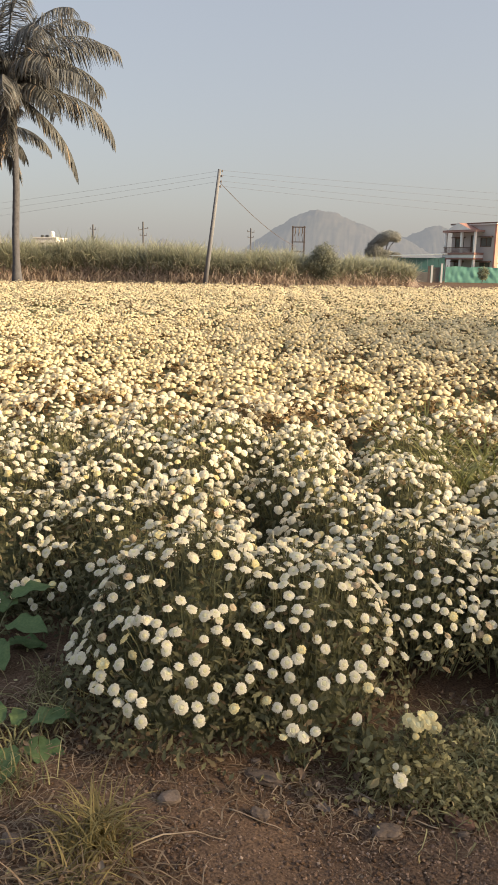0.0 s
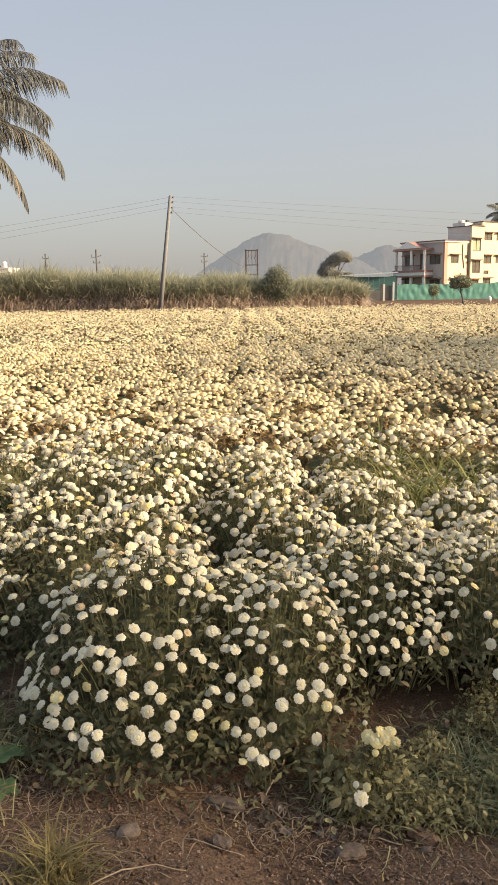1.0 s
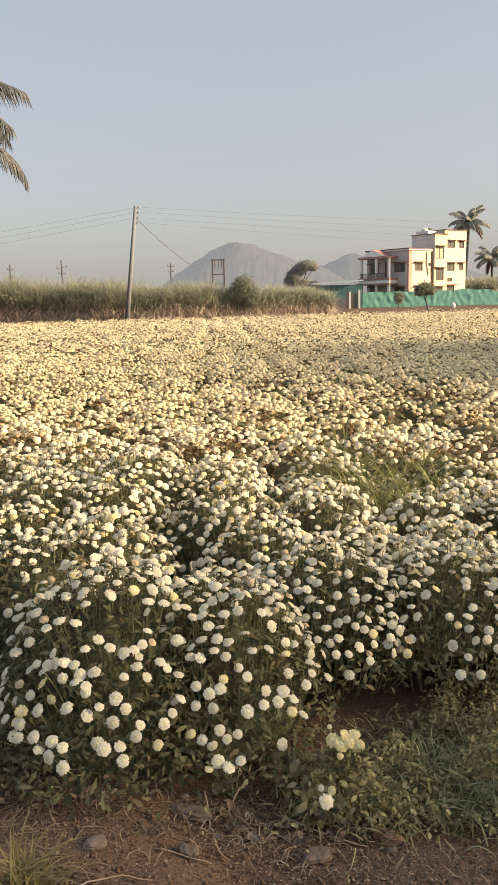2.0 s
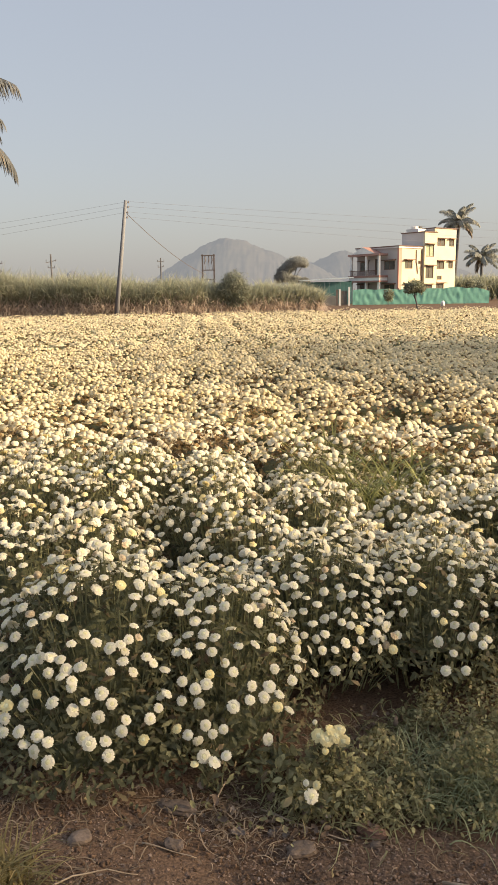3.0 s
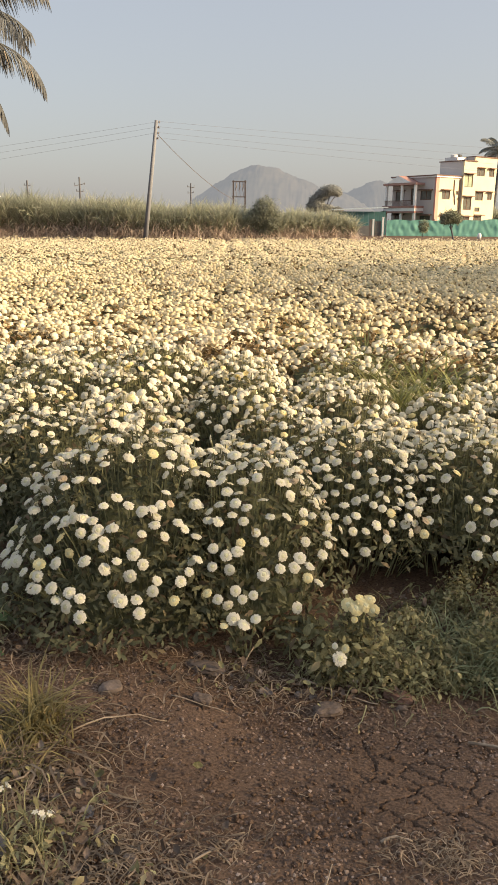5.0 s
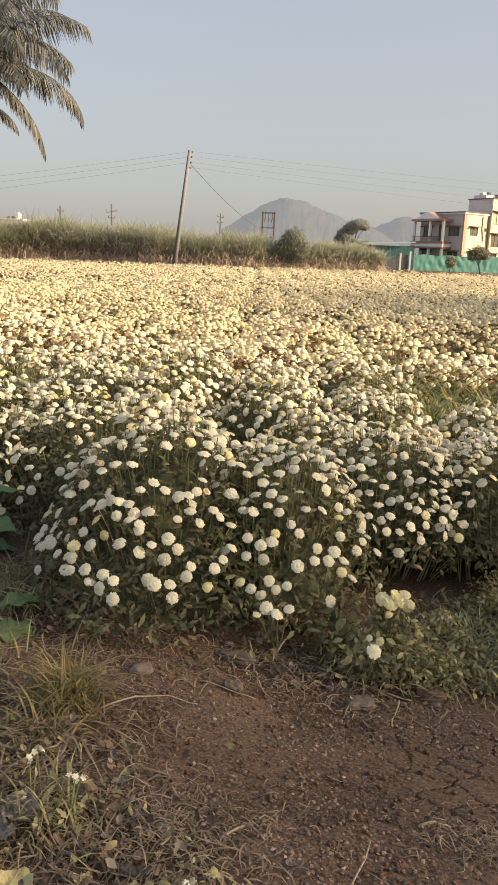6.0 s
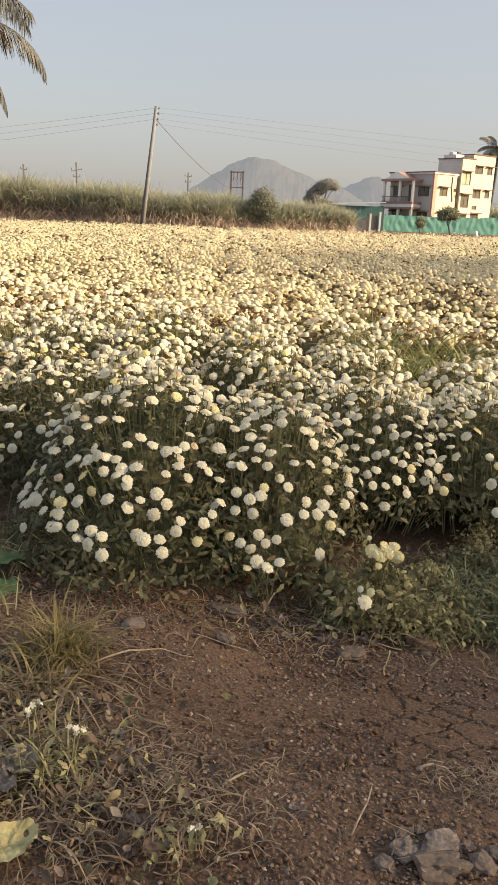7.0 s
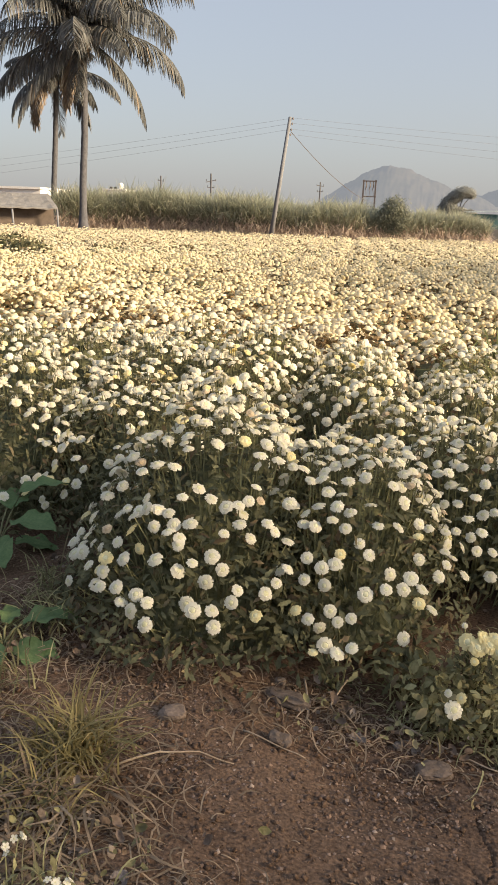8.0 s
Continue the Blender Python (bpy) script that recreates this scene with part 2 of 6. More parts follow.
class Geo:
    """Collects vertices, faces and a material number for each face."""

    def __init__(self):
        self.v, self.f, self.m = [], [], []

    def add(self, verts, faces, k=0):
        o = len(self.v)
        self.v.extend(tuple(p) for p in verts)
        self.f.extend(tuple(i + o for i in f) for f in faces)
        self.m.extend([k] * len(faces))

    def box(self, x0, y0, z0, x1, y1, z1, k=0, m=None):
        p = [Vector(c) for c in ((x0, y0, z0), (x1, y0, z0), (x1, y1, z0), (x0, y1, z0), (x0, y0, z1), (x1, y0, z1), (x1, y1, z1), (x0, y1, z1))]
        if m is not None:
            p = [m @ q for q in p]
        self.add(p, [(3, 2, 1, 0), (4, 5, 6, 7), (0, 1, 5, 4), (1, 2, 6, 5), (2, 3, 7, 6), (3, 0, 4, 7)], k)

    def tube(self, pts, radii, n=8, k=0, cap=True):
        pts = [Vector(p) for p in pts]
        verts, faces = [], []
        for i, p in enumerate(pts):
            d = (pts[min(i + 1, len(pts) - 1)] - pts[max(i - 1, 0)]).normalized()
            a = d.cross(Vector((0, 0, 1)) if abs(d.z) < 0.9 else Vector((1, 0, 0))).normalized()
            b = d.cross(a)
            r = radii[i] if hasattr(radii, "__len__") else radii
            for j in range(n):
                t = 2 * math.pi * j / n
                verts.append(p + (a * math.cos(t) + b * math.sin(t)) * r)
        for i in range(len(pts) - 1):
            for j in range(n):
                faces.append((i * n + j, i * n + (j + 1) % n, (i + 1) * n + (j + 1) % n, (i + 1) * n + j))
        if cap:
            faces.append(tuple(range(n - 1, -1, -1)))
            faces.append(tuple((len(pts) - 1) * n + j for j in range(n)))
        self.add(verts, faces, k)

    def blade(self, pts, widths, side, k=0):
        """A flat strip along pts, as wide as widths, to both sides along side."""
        side = Vector(side)
        verts, faces = [], []
        for p, w in zip(pts, widths):
            verts += [Vector(p) - side * w / 2, Vector(p) + side * w / 2]
        for i in range(len(pts) - 1):
            faces.append((2 * i, 2 * i + 1, 2 * i + 3, 2 * i + 2))
        self.add(verts, faces, k)

    def data(self, name, mats, smooth=False):
        me = bpy.data.meshes.new(name)
        me.from_pydata([tuple(p) for p in self.v], [], self.f)
        for m in mats:
            me.materials.append(m)
        me.polygons.foreach_set("material_index", self.m)
        if smooth:
            me.polygons.foreach_set("use_smooth", [True] * len(self.f))
        me.update()
        return me


def fastmesh(name, verts, tris, mats, index=None, smooth=False):
    me = bpy.data.meshes.new(name)
    v, t = np.asarray(verts, np.float32), np.asarray(tris, np.int32)
    me.vertices.add(len(v))
    me.vertices.foreach_set("co", v.ravel())
    me.loops.add(t.size)
    me.loops.foreach_set("vertex_index", t.ravel())
    me.polygons.add(len(t))
    me.polygons.foreach_set("loop_start", np.arange(len(t), dtype=np.int32) * t.shape[1])
    for m in mats:
        me.materials.append(m)
    if index is not None:
        me.polygons.foreach_set("material_index", np.asarray(index, np.int32))
    if smooth:
        me.polygons.foreach_set("use_smooth", np.ones(len(t), bool))
    me.update(calc_edges=True)
    return me


def scatter(tv, tf, pos, scale, up, spin):
    """Copies a small template (vertices tv, faces tf) to every place, with its z axis along up: one joined mesh."""
    pos, up = np.asarray(pos, float), np.asarray(up, float)
    up = up / np.linalg.norm(up, axis=1, keepdims=True)
    ref = np.where(np.abs(up[:, :1]) < 0.9, np.array([[1.0, 0, 0]]), np.array([[0, 1.0, 0]]))
    a = np.cross(up, ref)
    a /= np.linalg.norm(a, axis=1, keepdims=True)
    b = np.cross(up, a)
    c, s = np.cos(spin)[:, None], np.sin(spin)[:, None]
    ax, ay = a * c + b * s, -a * s + b * c
    tv = np.asarray(tv, float)
    sc = np.asarray(scale, float)
    sc = sc[:, None] if sc.ndim == 1 else sc
    w = (tv[None, :, 0, None] * ax[:, None] + tv[None, :, 1, None] * ay[:, None] + tv[None, :, 2, None] * up[:, None]) * sc[:, None, :1] + pos[:, None]
    f = np.asarray(tf)[None] + (np.arange(len(pos)) * len(tv))[:, None, None]
    return w.reshape(-1, 3), f.reshape(-1, f.shape[2])


def solid(name, data, label, category="", kind="", group="", m=None):
    ob = new(name, data)
    if m is not None:
        ob.matrix_basis = m
    return tagged(ob, label, category, group, kind)


def thing(name, m, label, category, group="", kind=""):
    ob = new(name)
    ob.empty_display_size = 0.1
    ob.matrix_basis = m
    return tagged(ob, label, category, group, kind)


def part(name, data, parent, label="", m=None):
    ob = new(name, data)
    ob.parent = parent
    if m is not None:
        ob.matrix_basis = m
    if label:
        ob["label"] = label
    return ob


def smooth01(a, b, x):
    t = np.clip((x - a) / (b - a), 0, 1)
    return t * t * (3 - 2 * t)


def fnoise(x, y, s, seed=0.0):
    return noise.noise(Vector((x * s + seed, y * s - seed, seed * 0.37)))


# ---------- ground ----------


def ground_base(x, y):
    """The lie of the land: a low bund where one stands, falling to the field's edge."""
    s = smooth01(1.0, 1.75, y) * (1 - smooth01(3.0, 8.0, y))
    side = smooth01(-0.4, 0.2, x)
    return 0.03 * (1 - smooth01(1.0, 1.75, y)) - s * 0.085 * side


def crack_field(x, y):
    """Distance to the nearest crack of the dried mud, by the two nearest cell centres."""
    best, second = np.full(x.shape, 9.0), np.full(x.shape, 9.0)
    rng = np.random.RandomState(5)
    c = 0.078
    gx, gy = np.floor(x / c).astype(int), np.floor(y / c).astype(int)
    tab = rng.rand(64, 64, 2)
    wx = x + 0.004 * np.sin(y * 90) + 0.003 * np.sin(x * 190 + y * 140)
    wy = y + 0.004 * np.sin(x * 83) + 0.003 * np.sin(y * 210 - x * 130)
    for dx in (-1, 0, 1):
        for dy in (-1, 0, 1):
            t = tab[(gx + dx) % 64, (gy + dy) % 64]
            d = np.hypot((gx + dx + t[..., 0]) * c - wx, (gy + dy + t[..., 1]) * c - wy)
            second = np.minimum(second, np.maximum(best, d))
            best = np.minimum(best, d)
    return second - best


def ground_z(x, y):
    return float(ground_base(np.float64(x), np.float64(y)))


def build_ground():
    far = np.array([2.2, 2.6, 3.2, 4, 5, 6.5, 8.5, 11, 14, 18, 24, 32, 45, 65, 100, 160, 300, 700, 1500, 3200])
    xs = np.concatenate([-far[::-1], np.arange(-1.9, -1.0, 0.03), np.arange(-1.0, 0.28, 0.011), np.arange(0.285, 0.75, 0.0036), np.arange(0.756, 0.95, 0.0055), np.arange(0.96, 1.15, 0.01), np.arange(1.16, 1.95, 0.03), far])
    ys = np.concatenate([-far[::-1], np.arange(-1.8, 0.5, 0.15), np.arange(0.55, 0.84, 0.02), np.arange(0.85, 1.08, 0.009), np.arange(1.085, 1.69, 0.004), np.arange(1.70, 2.05, 0.010), np.arange(2.06, 2.6, 0.02), np.arange(2.62, 2.9, 0.03), np.array([2.95, 3.1, 3.4, 3.8, 4.4]), far[4:] + 1])
    X, Y = np.meshgrid(xs, ys)
    Z = ground_base(X, Y)
    n1, n2, n3 = np.zeros_like(X), np.zeros_like(X), np.zeros_like(X)
    for i in range(X.shape[0]):
        for j in range(X.shape[1]):
            if -2.3 < X[i, j] < 2.3 and 0.3 < Y[i, j] < 3.2:
                p = Vector((X[i, j], Y[i, j], 0))
                n1[i, j] = noise.noise(p * 5)
                n2[i, j] = noise.noise(p * 19 + Vector((3, 7, 1)))
                n3[i, j] = noise.noise(p * 60 + Vector((13, 7, 1)))
    clod = np.clip(n2, 0, 1) ** 1.5
    Z = Z + 0.012 * n1 + 0.006 * clod + 0.0035 * n3
    dry = smooth01(0.27, 0.38, X + 0.05 * n1) * smooth01(1.16, 1.26, Y + 0.05 * n1) * (1 - smooth01(1.62, 1.72, Y)) * (1 - smooth01(1.3, 1.7, X))
    edge = crack_field(X, Y)
    Z = Z - dry * (0.006 * clod + 0.0025 * n3) - dry * 0.018 * (1 - smooth01(0.0005, 0.0038, edge)) * np.clip(0.9 + 1.2 * n1, 0, 1)
    v = np.stack([X.ravel(), Y.ravel(), Z.ravel()], 1)
    w = len(xs)
    i = np.arange((len(ys) - 1) * (w - 1))
    a = (i // (w - 1)) * w + i % (w - 1)
    quads = np.stack([a, a + 1, a + w + 1, a + w], 1)
    solid("ground", fastmesh("ground", v, quads, [SOIL], smooth=True), "reddish brown dry soil, cracked in places, bare at the field's edge", "ground", "structure")


build_ground()

# ---------- hills ----------


def hill(name, cx, cy, peaks, depth, label):
    """A ridge: peaks are (offset along x, height, half width)."""
    x0 = min(p[0] - 2.6 * p[2] for p in peaks)
    x1 = max(p[0] + 2.6 * p[2] for p in peaks)
    nx, ny = 190, 26
    v = []
    for j in range(ny + 1):
        b = -depth + 2 * depth * j / ny
        for i in range(nx + 1):
            a = x0 + (x1 - x0) * i / nx
            top = max(h * max(0.0, 1 - (abs(a - p) / (2.3 * w)) ** 1.6) for p, h, w in peaks)
            top *= max(0.0, 1 - (abs(b) / depth) ** 1.7)
            top += top * 0.06 * fnoise(a, b, 0.03, 2.0) + min(top, 3.0) * 0.7 * fnoise(a, b, 0.11, 5.0) + min(top, 2.2) * 0.8 * fnoise(a, b, 0.35, 9.0)
            v.append((cx + a, cy + b, top - 1.5))
    i = np.arange(nx * ny)
    s = (i // nx) * (nx + 1) + i % nx
    q = np.stack([s, s + 1, s + nx + 2, s + nx + 1], 1)
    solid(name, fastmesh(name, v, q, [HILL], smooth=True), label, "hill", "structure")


hill("backdrop_hill", -60, 1500, [(0, 105, 76), (62, 84, 52), (125, 62, 48)], 260, "bare brown rounded hill, haze mixed into its material")
hill("backdrop_hill", 230, 2000, [(-30, 103, 70), (-105, 76, 50), (120, 92, 110)], 260, "lower blue-grey ridge behind the hill, haze mixed into its material")
hill("backdrop_hill", -482, 2000, [(0, 68, 18)], 80, "tiny far hillock above the cane, haze mixed into its material")

# ---------- plants and trees ----------


def leaf_cloud(rng, lobes, count, size, mat_slot=0, shell=0.55):
    """Small leaf clumps spread over lobes (x, y, z, rx, ry, rz), thinner inside: vertices and triangles."""
    vol = np.array([l[3] * l[4] + l[4] * l[5] for l in lobes])
    pick = rng.choice(len(lobes), count, p=vol / vol.sum())
    L = np.array(lobes)[pick]
    d = rng.normal(size=(count, 3))
    d /= np.linalg.norm(d, axis=1, keepdims=True)
    r = (shell + (1 - shell) * rng.rand(count) ** 0.6) * (1 + 0.18 * rng.normal(size=count))
    pos = L[:, :3] + d * L[:, 3:] * r[:, None]
    up = d + 0.9 * rng.normal(size=(count, 3)) + np.array([0, 0, 0.5])
    tv = [(-1, 0, 0), (0, -0.36, 0.06), (1, 0, -0.12), (0, 0.36, 0.06)]
    return scatter(tv, [(0, 1, 2), (0, 2, 3)], pos, size * (0.6 + 0.8 * rng.rand(count)), up, rng.rand(count) * 6.28)


def leafy_tree(name, base, trunk_top, lobes, count, size, label, seed, radius=0.2, leaf=None, limbs=5, category="tree"):
    rng = np.random.RandomState(seed)
    th = thing(name, pose(*base), label, category)
    g = Geo()
    top = Vector(trunk_top)
    bend = Vector((rng.normal() * 0.1, rng.normal() * 0.1, 0)) * top.z
    g.tube([Vector((0, 0, -0.1)), top * 0.35 + bend * 0.5, top * 0.7 + bend * 0.3, top], [radius * 1.25, radius, radius * 0.85, radius * 0.7], 8)
    for l in (lobes * 3)[:limbs]:
        tgt = Vector(l[:3]) + Vector(rng.normal(size=3)) * 0.15 * l[3]
        st = top * rng.uniform(0.6, 1.0)
        g.tube([st, (st + tgt) / 2 + Vector((0, 0, 0.12 * top.z)) * rng.rand(), tgt], [radius * 0.5, radius * 0.33, radius * 0.1], 6)
    part("trunk", g.data("trunk", [BARK], True), th, "grey-brown bark")
    v, f = leaf_cloud(rng, lobes, count, size)
    part("crown", fastmesh("crown", v, f, [leaf or TREE_LEAF]), th, "dense uneven green leaves")
    return th


def frond_geo(rng, az, e0, length, droop, dry=False, hang=0.8):
    """One feather leaf from the origin: a curved rachis and two rows of hanging leaflets."""
    g = Geo()
    out = Vector((math.cos(az), math.sin(az), 0))
    side = Vector((-out.y, out.x, 0))
    n = 34
    pts, dirs, p, e = [], [], Vector((0, 0, 0)), e0
    for i in range(n + 1):
        t = i / n
        d = out * math.cos(e) + Vector((0, 0, 1)) * math.sin(e) + side * 0.10 * math.sin(3 * t + az)
        pts.append(p.copy())
        dirs.append(d.normalized())
        p = p + d * length / n
        e -= droop / n * (0.5 + 1.1 * t)
    k = 1 if dry else 0
    g.tube(pts[::3] + [pts[-1]], [0.055 * (1 - i / (len(pts[::3]) + 0.5)) + 0.008 for i in range(len(pts[::3]) + 1)], 5, k)
    for i in range(4, n + 1):
        t = i / n
        ll = length * 0.20 * (0.35 + 1.1 * math.sin(math.pi * (0.12 + 0.80 * t))) * rng.uniform(0.8, 1.1)
        for s in (-1, 1):
            for h in (0, 0.34, 0.67):
                q = pts[i] - dirs[i] * h * length / n
                way = (dirs[i] * 0.55 + side * s * rng.uniform(0.5, 0.9) + Vector((0, 0, -1)) * rng.uniform(0.35, 0.9)).normalized()
                mid = q + way * ll * 0.5
                way2 = (way + Vector((0, 0, -1)) * hang * rng.uniform(0.7, 2.2)).normalized()
                tip = mid + way2 * ll * 0.5
                wide = way.cross(Vector((0, 0, 1))).normalized()
                wide = (wide * 0.8 + Vector((0, 0, 1)) * rng.uniform(-0.7, 0.7)).normalized()
                g.blade([q, mid, tip], [0.06, 0.082, 0.018], wide, 1 if dry or rng.rand() < 0.03 else k)
    return g


def coconut_palm(base, path, radius, fronds, seed, label, leaf=None):
    rng = np.random.RandomState(seed)
    th = thing("coconut_palm", pose(*base), label, "palm tree")
    g = Geo()
    pts = [Vector(p) for p in path]
    fine, rad = [], []
    for i in range(len(pts) - 1):
        for k in range(8):
            t = k / 8
            fine.append(pts[i].lerp(pts[i + 1], t))
    fine.append(pts[-1])
    for i in range(len(fine)):
        u = i / (len(fine) - 1)
        rad.append(radius * (1.0 + 0.55 * max(0, 1 - u * 9) - 0.25 * u) * (1 + 0.05 * (i % 2)))
    g.tube(fine, rad, 12)
    part("trunk", g.data("trunk", [BARK], True), th, "grey ringed palm trunk")
    hub = pts[-1]
    for i, (az, e0, ln, dr, dry) in enumerate(fronds):
        fg = frond_geo(rng, radians(az), radians(e0), ln, radians(dr), dry)
        part("frond", fg.data("frond", [leaf or FROND, FROND_DRY]), th, "dry yellowish frond" if dry else "", Matrix.Translation(hub + Vector((0, 0, rng.uniform(-0.25, 0.25)))))
    g = Geo()
    for i in range(14):
        a = i * 2.4
        q = hub + Vector((math.cos(a), math.sin(a), 0)) * 0.16
        g.blade([q + Vector((0, 0, 0.5)), q + Vector((math.cos(a) * 0.25, math.sin(a) * 0.25, -0.2)), q + Vector((math.cos(a) * 0.22, math.sin(a) * 0.22, -0.9 - 0.5 * rng.rand()))],
                [0.22, 0.25, 0.06], (-math.sin(a), math.cos(a), 0))
    part("leaf_sheath", g.data("leaf_sheath", [FROND_DRY]), th, "brown fibrous leaf bases")
    return th


def crown(seed, n, ln, low=-38):
    """Fronds in a spiral: the youngest upright, the oldest hanging."""
    rng = np.random.RandomState(seed)
    out = []
    for i in range(n):
        u = (i + 0.5) / n
        e0 = 82 + (low - 82) * u ** 0.9 + rng.normal() * 6
        out.append(((i * 137.5 + rng.normal() * 9) % 360, e0, ln * rng.uniform(0.85, 1.1), 46 + 36 * (1 - abs(u - 0.5)) + rng.normal() * 8, u > 0.95))
    return out


# azimuth, rise, length, droop and dryness of each frond of the tall palm
BIG_CROWN = [(44, 77, 8.2, 85, False), (9, 60, 8.0, 92, False), (49, 50, 7.8, 96, False), (17, 14, 7.5, 88, False), (69, 34, 7.4, 85, False), (-46, 48, 6.6, 115, False),
             (12, -30, 6.3, 52, False), (-76, -44, 4.6, 40, False), (214, -30, 6.6, 50, False), (204, 70, 8.0, 85, False), (224, 52, 8.0, 88, False), (179, 30, 8.2, 85, False),
             (214, 10, 8.2, 75, False), (194, -10, 7.4, 55, False), (254, 40, 7.2, 95, False), (100, 82, 8.0, 50, False), (-60, 80, 7.4, 70, False), (114, 52, 7.6, 85, False),
             (124, 12, 7.2, 75, False), (-72, 22, 6.8, 95, False), (-110, -58, 4.6, 35, True), (150, 60, 7.6, 85, False), (-16, 36, 7.0, 105, False), (30, 70, 7.8, 95, False),
             (-50, 64, 6.8, 105, False), (-88, 58, 6.4, 108, False), (-28, 74, 7.4, 95, False), (-105, 68, 6.8, 100, False), (64, 60, 7.2, 95, False), (-40, 10, 5.8, 80, False)]
coconut_palm((-21.9, 50.0, 0), [(0, 0, -0.1), (0.05, 0, 3.0), (0.25, 0, 6.0), (0.3, 0, 9.0), (0.3, 0, 11.8)], 0.24,
             BIG_CROWN, 11, "tall coconut palm with drooping grey-green fronds beside the cane")
coconut_palm((-26.9, 56.0, 0), [(0, 0, -0.1), (0.1, 0, 3.0), (0.35, 0, 6.5), (0.6, 0, 10.7)], 0.22,
             crown(8, 16, 4.8), 12, "slender coconut palm standing behind the hut")
coconut_palm((29.1, 120, 0), [(0, 0, -0.1), (0.1, 0, 4.0), (0.3, 0, 8.0), (0.4, 0, 11.5)], 0.26,
             crown(21, 22, 3.3, -22), 13, "far coconut palm behind the cream house", FROND_HAZE)
coconut_palm((31.8, 115, 0), [(0, 0, -0.1), (0, 0, 3.0), (-0.1, 0, 6.0)], 0.22,
             crown(33, 20, 3.0, -18), 14, "short far coconut palm beside the house", FROND_HAZE)


def edge_line(x):
    """Where the flower field ends."""
    return 42 + 0.2 * x


def build_cane():
    rng = np.random.RandomState(4)
    gv, gf, gm, off = [], [], [], 0

    def strip(p0, d0, length, width, droop, n, k, broad=False):
        """Many drooping blades at once."""
        nonlocal off
        m = len(p0)
        side = np.stack([-d0[:, 1], d0[:, 0], np.zeros(m)], 1) + rng.normal(size=(m, 3)) * 0.35
        if broad:  # hanging sheaths with their flat side to the path
            turn = rng.uniform(0.1, 1.3, m)
            side = np.stack([np.cos(turn), np.sin(turn), 0.2 * rng.normal(size=m)], 1)
        side /= np.linalg.norm(side, axis=1, keepdims=True)
        p, e = p0.copy(), d0.copy()
        rows = []
        for i in range(n + 1):
            w = width * (1 - i / n) ** 0.6 + 0.004
            rows.append(p - side * w[:, None] / 2)
            rows.append(p + side * w[:, None] / 2)
            e = e + np.array([0, 0, -1.0]) * (droop / n)[:, None] * (0.4 + 1.2 * i / n)
            e /= np.linalg.norm(e, axis=1, keepdims=True)
            p = p + e * (length / n)[:, None]
        v = np.stack(rows, 1)
        q = np.array([(2 * i, 2 * i + 1, 2 * i + 3, 2 * i + 2) for i in range(n)])
        f = q[None] + (np.arange(m) * v.shape[1])[:, None, None] + off
        gv.append(v.reshape(-1, 3))
        gf.append(f.reshape(-1, 4))
        gm.append(np.full(m * n, k))
        off += v.shape[0] * v.shape[1]

    def block(count, x0, x1, d0, d1, h, lo):
        x = rng.uniform(x0, x1, count)
        y = 56.3 + 0.12 * x + 0.8 * np.sin(x * 0.23) + d0 + (d1 - d0) * rng.rand(count) ** 1.5
        hh = h * (1 - 0.36 * np.clip((x + 18) / 22, 0, 1.1)) * (0.84 + 0.16 * rng.rand(count) + 0.06 * np.sin(x * 0.9) + 0.05 * np.sin(x * 2.7 + 1))
        for rep in range(7):
            a = rng.uniform(0, 6.28, count)
            lean = rng.uniform(0.12, 0.6, count)
            d = np.stack([np.cos(a) * lean, np.sin(a) * lean, np.ones(count)], 1)
            d /= np.linalg.norm(d, axis=1, keepdims=True)
            zb = hh * rng.uniform(lo, 0.72, count)
            strip(np.stack([x, y, zb], 1) + rng.normal(size=(count, 3)) * 0.08, d, (hh - zb) * rng.uniform(1.0, 1.7, count), rng.uniform(0.045, 0.08, count), rng.uniform(0.8, 2.2, count), 3, 0, rep % 2 == 0)
        for rep in range(8):
            a = rng.uniform(0, 6.28, count)
            d = np.stack([np.cos(a) * 0.6, np.sin(a) * 0.6, rng.uniform(-0.5, 0.9, count)], 1)
            d /= np.linalg.norm(d, axis=1, keepdims=True)
            zb = hh * rng.uniform(0.02, 0.34 if rep < 5 else 0.62, count)
            strip(np.stack([x, y - 0.3 * rng.rand(count), zb], 1) + rng.normal(size=(count, 3)) * 0.08, d, rng.uniform(0.5, 1.1, count), rng.uniform(0.045, 0.08, count), rng.uniform(0.8, 2.5, count), 2, 1, True)
        up = np.tile(np.array([[0.02, 0.01, 1.0]]), (count, 1)) + rng.normal(size=(count, 3)) * np.array([0.1, 0.1, 0])
        strip(np.stack([x, y, np.zeros(count) - 0.05], 1), up, hh * 0.75, np.full(count, 0.05), np.zeros(count) + 0.1, 2, 1, True)

    block(2400, -25.5, 4.4, 0.35, 3.0, 2.70, 0.22)
    block(1500, -25.5, 4.4, 0, 0.35, 2.50, 0.06)
    block(700, -25.5, 4.8, 3.0, 9, 2.80, 0.35)
    v, f, k = np.concatenate(gv), np.concatenate(gf), np.concatenate(gm)
    solid("sugarcane", fastmesh("sugarcane", v, f, [CANE, CANE_DRY], k), "dense band of sugarcane, green above and dry brown below", "sugarcane", "stuff")
    gv.clear(), gf.clear(), gm.clear()
    off = 0

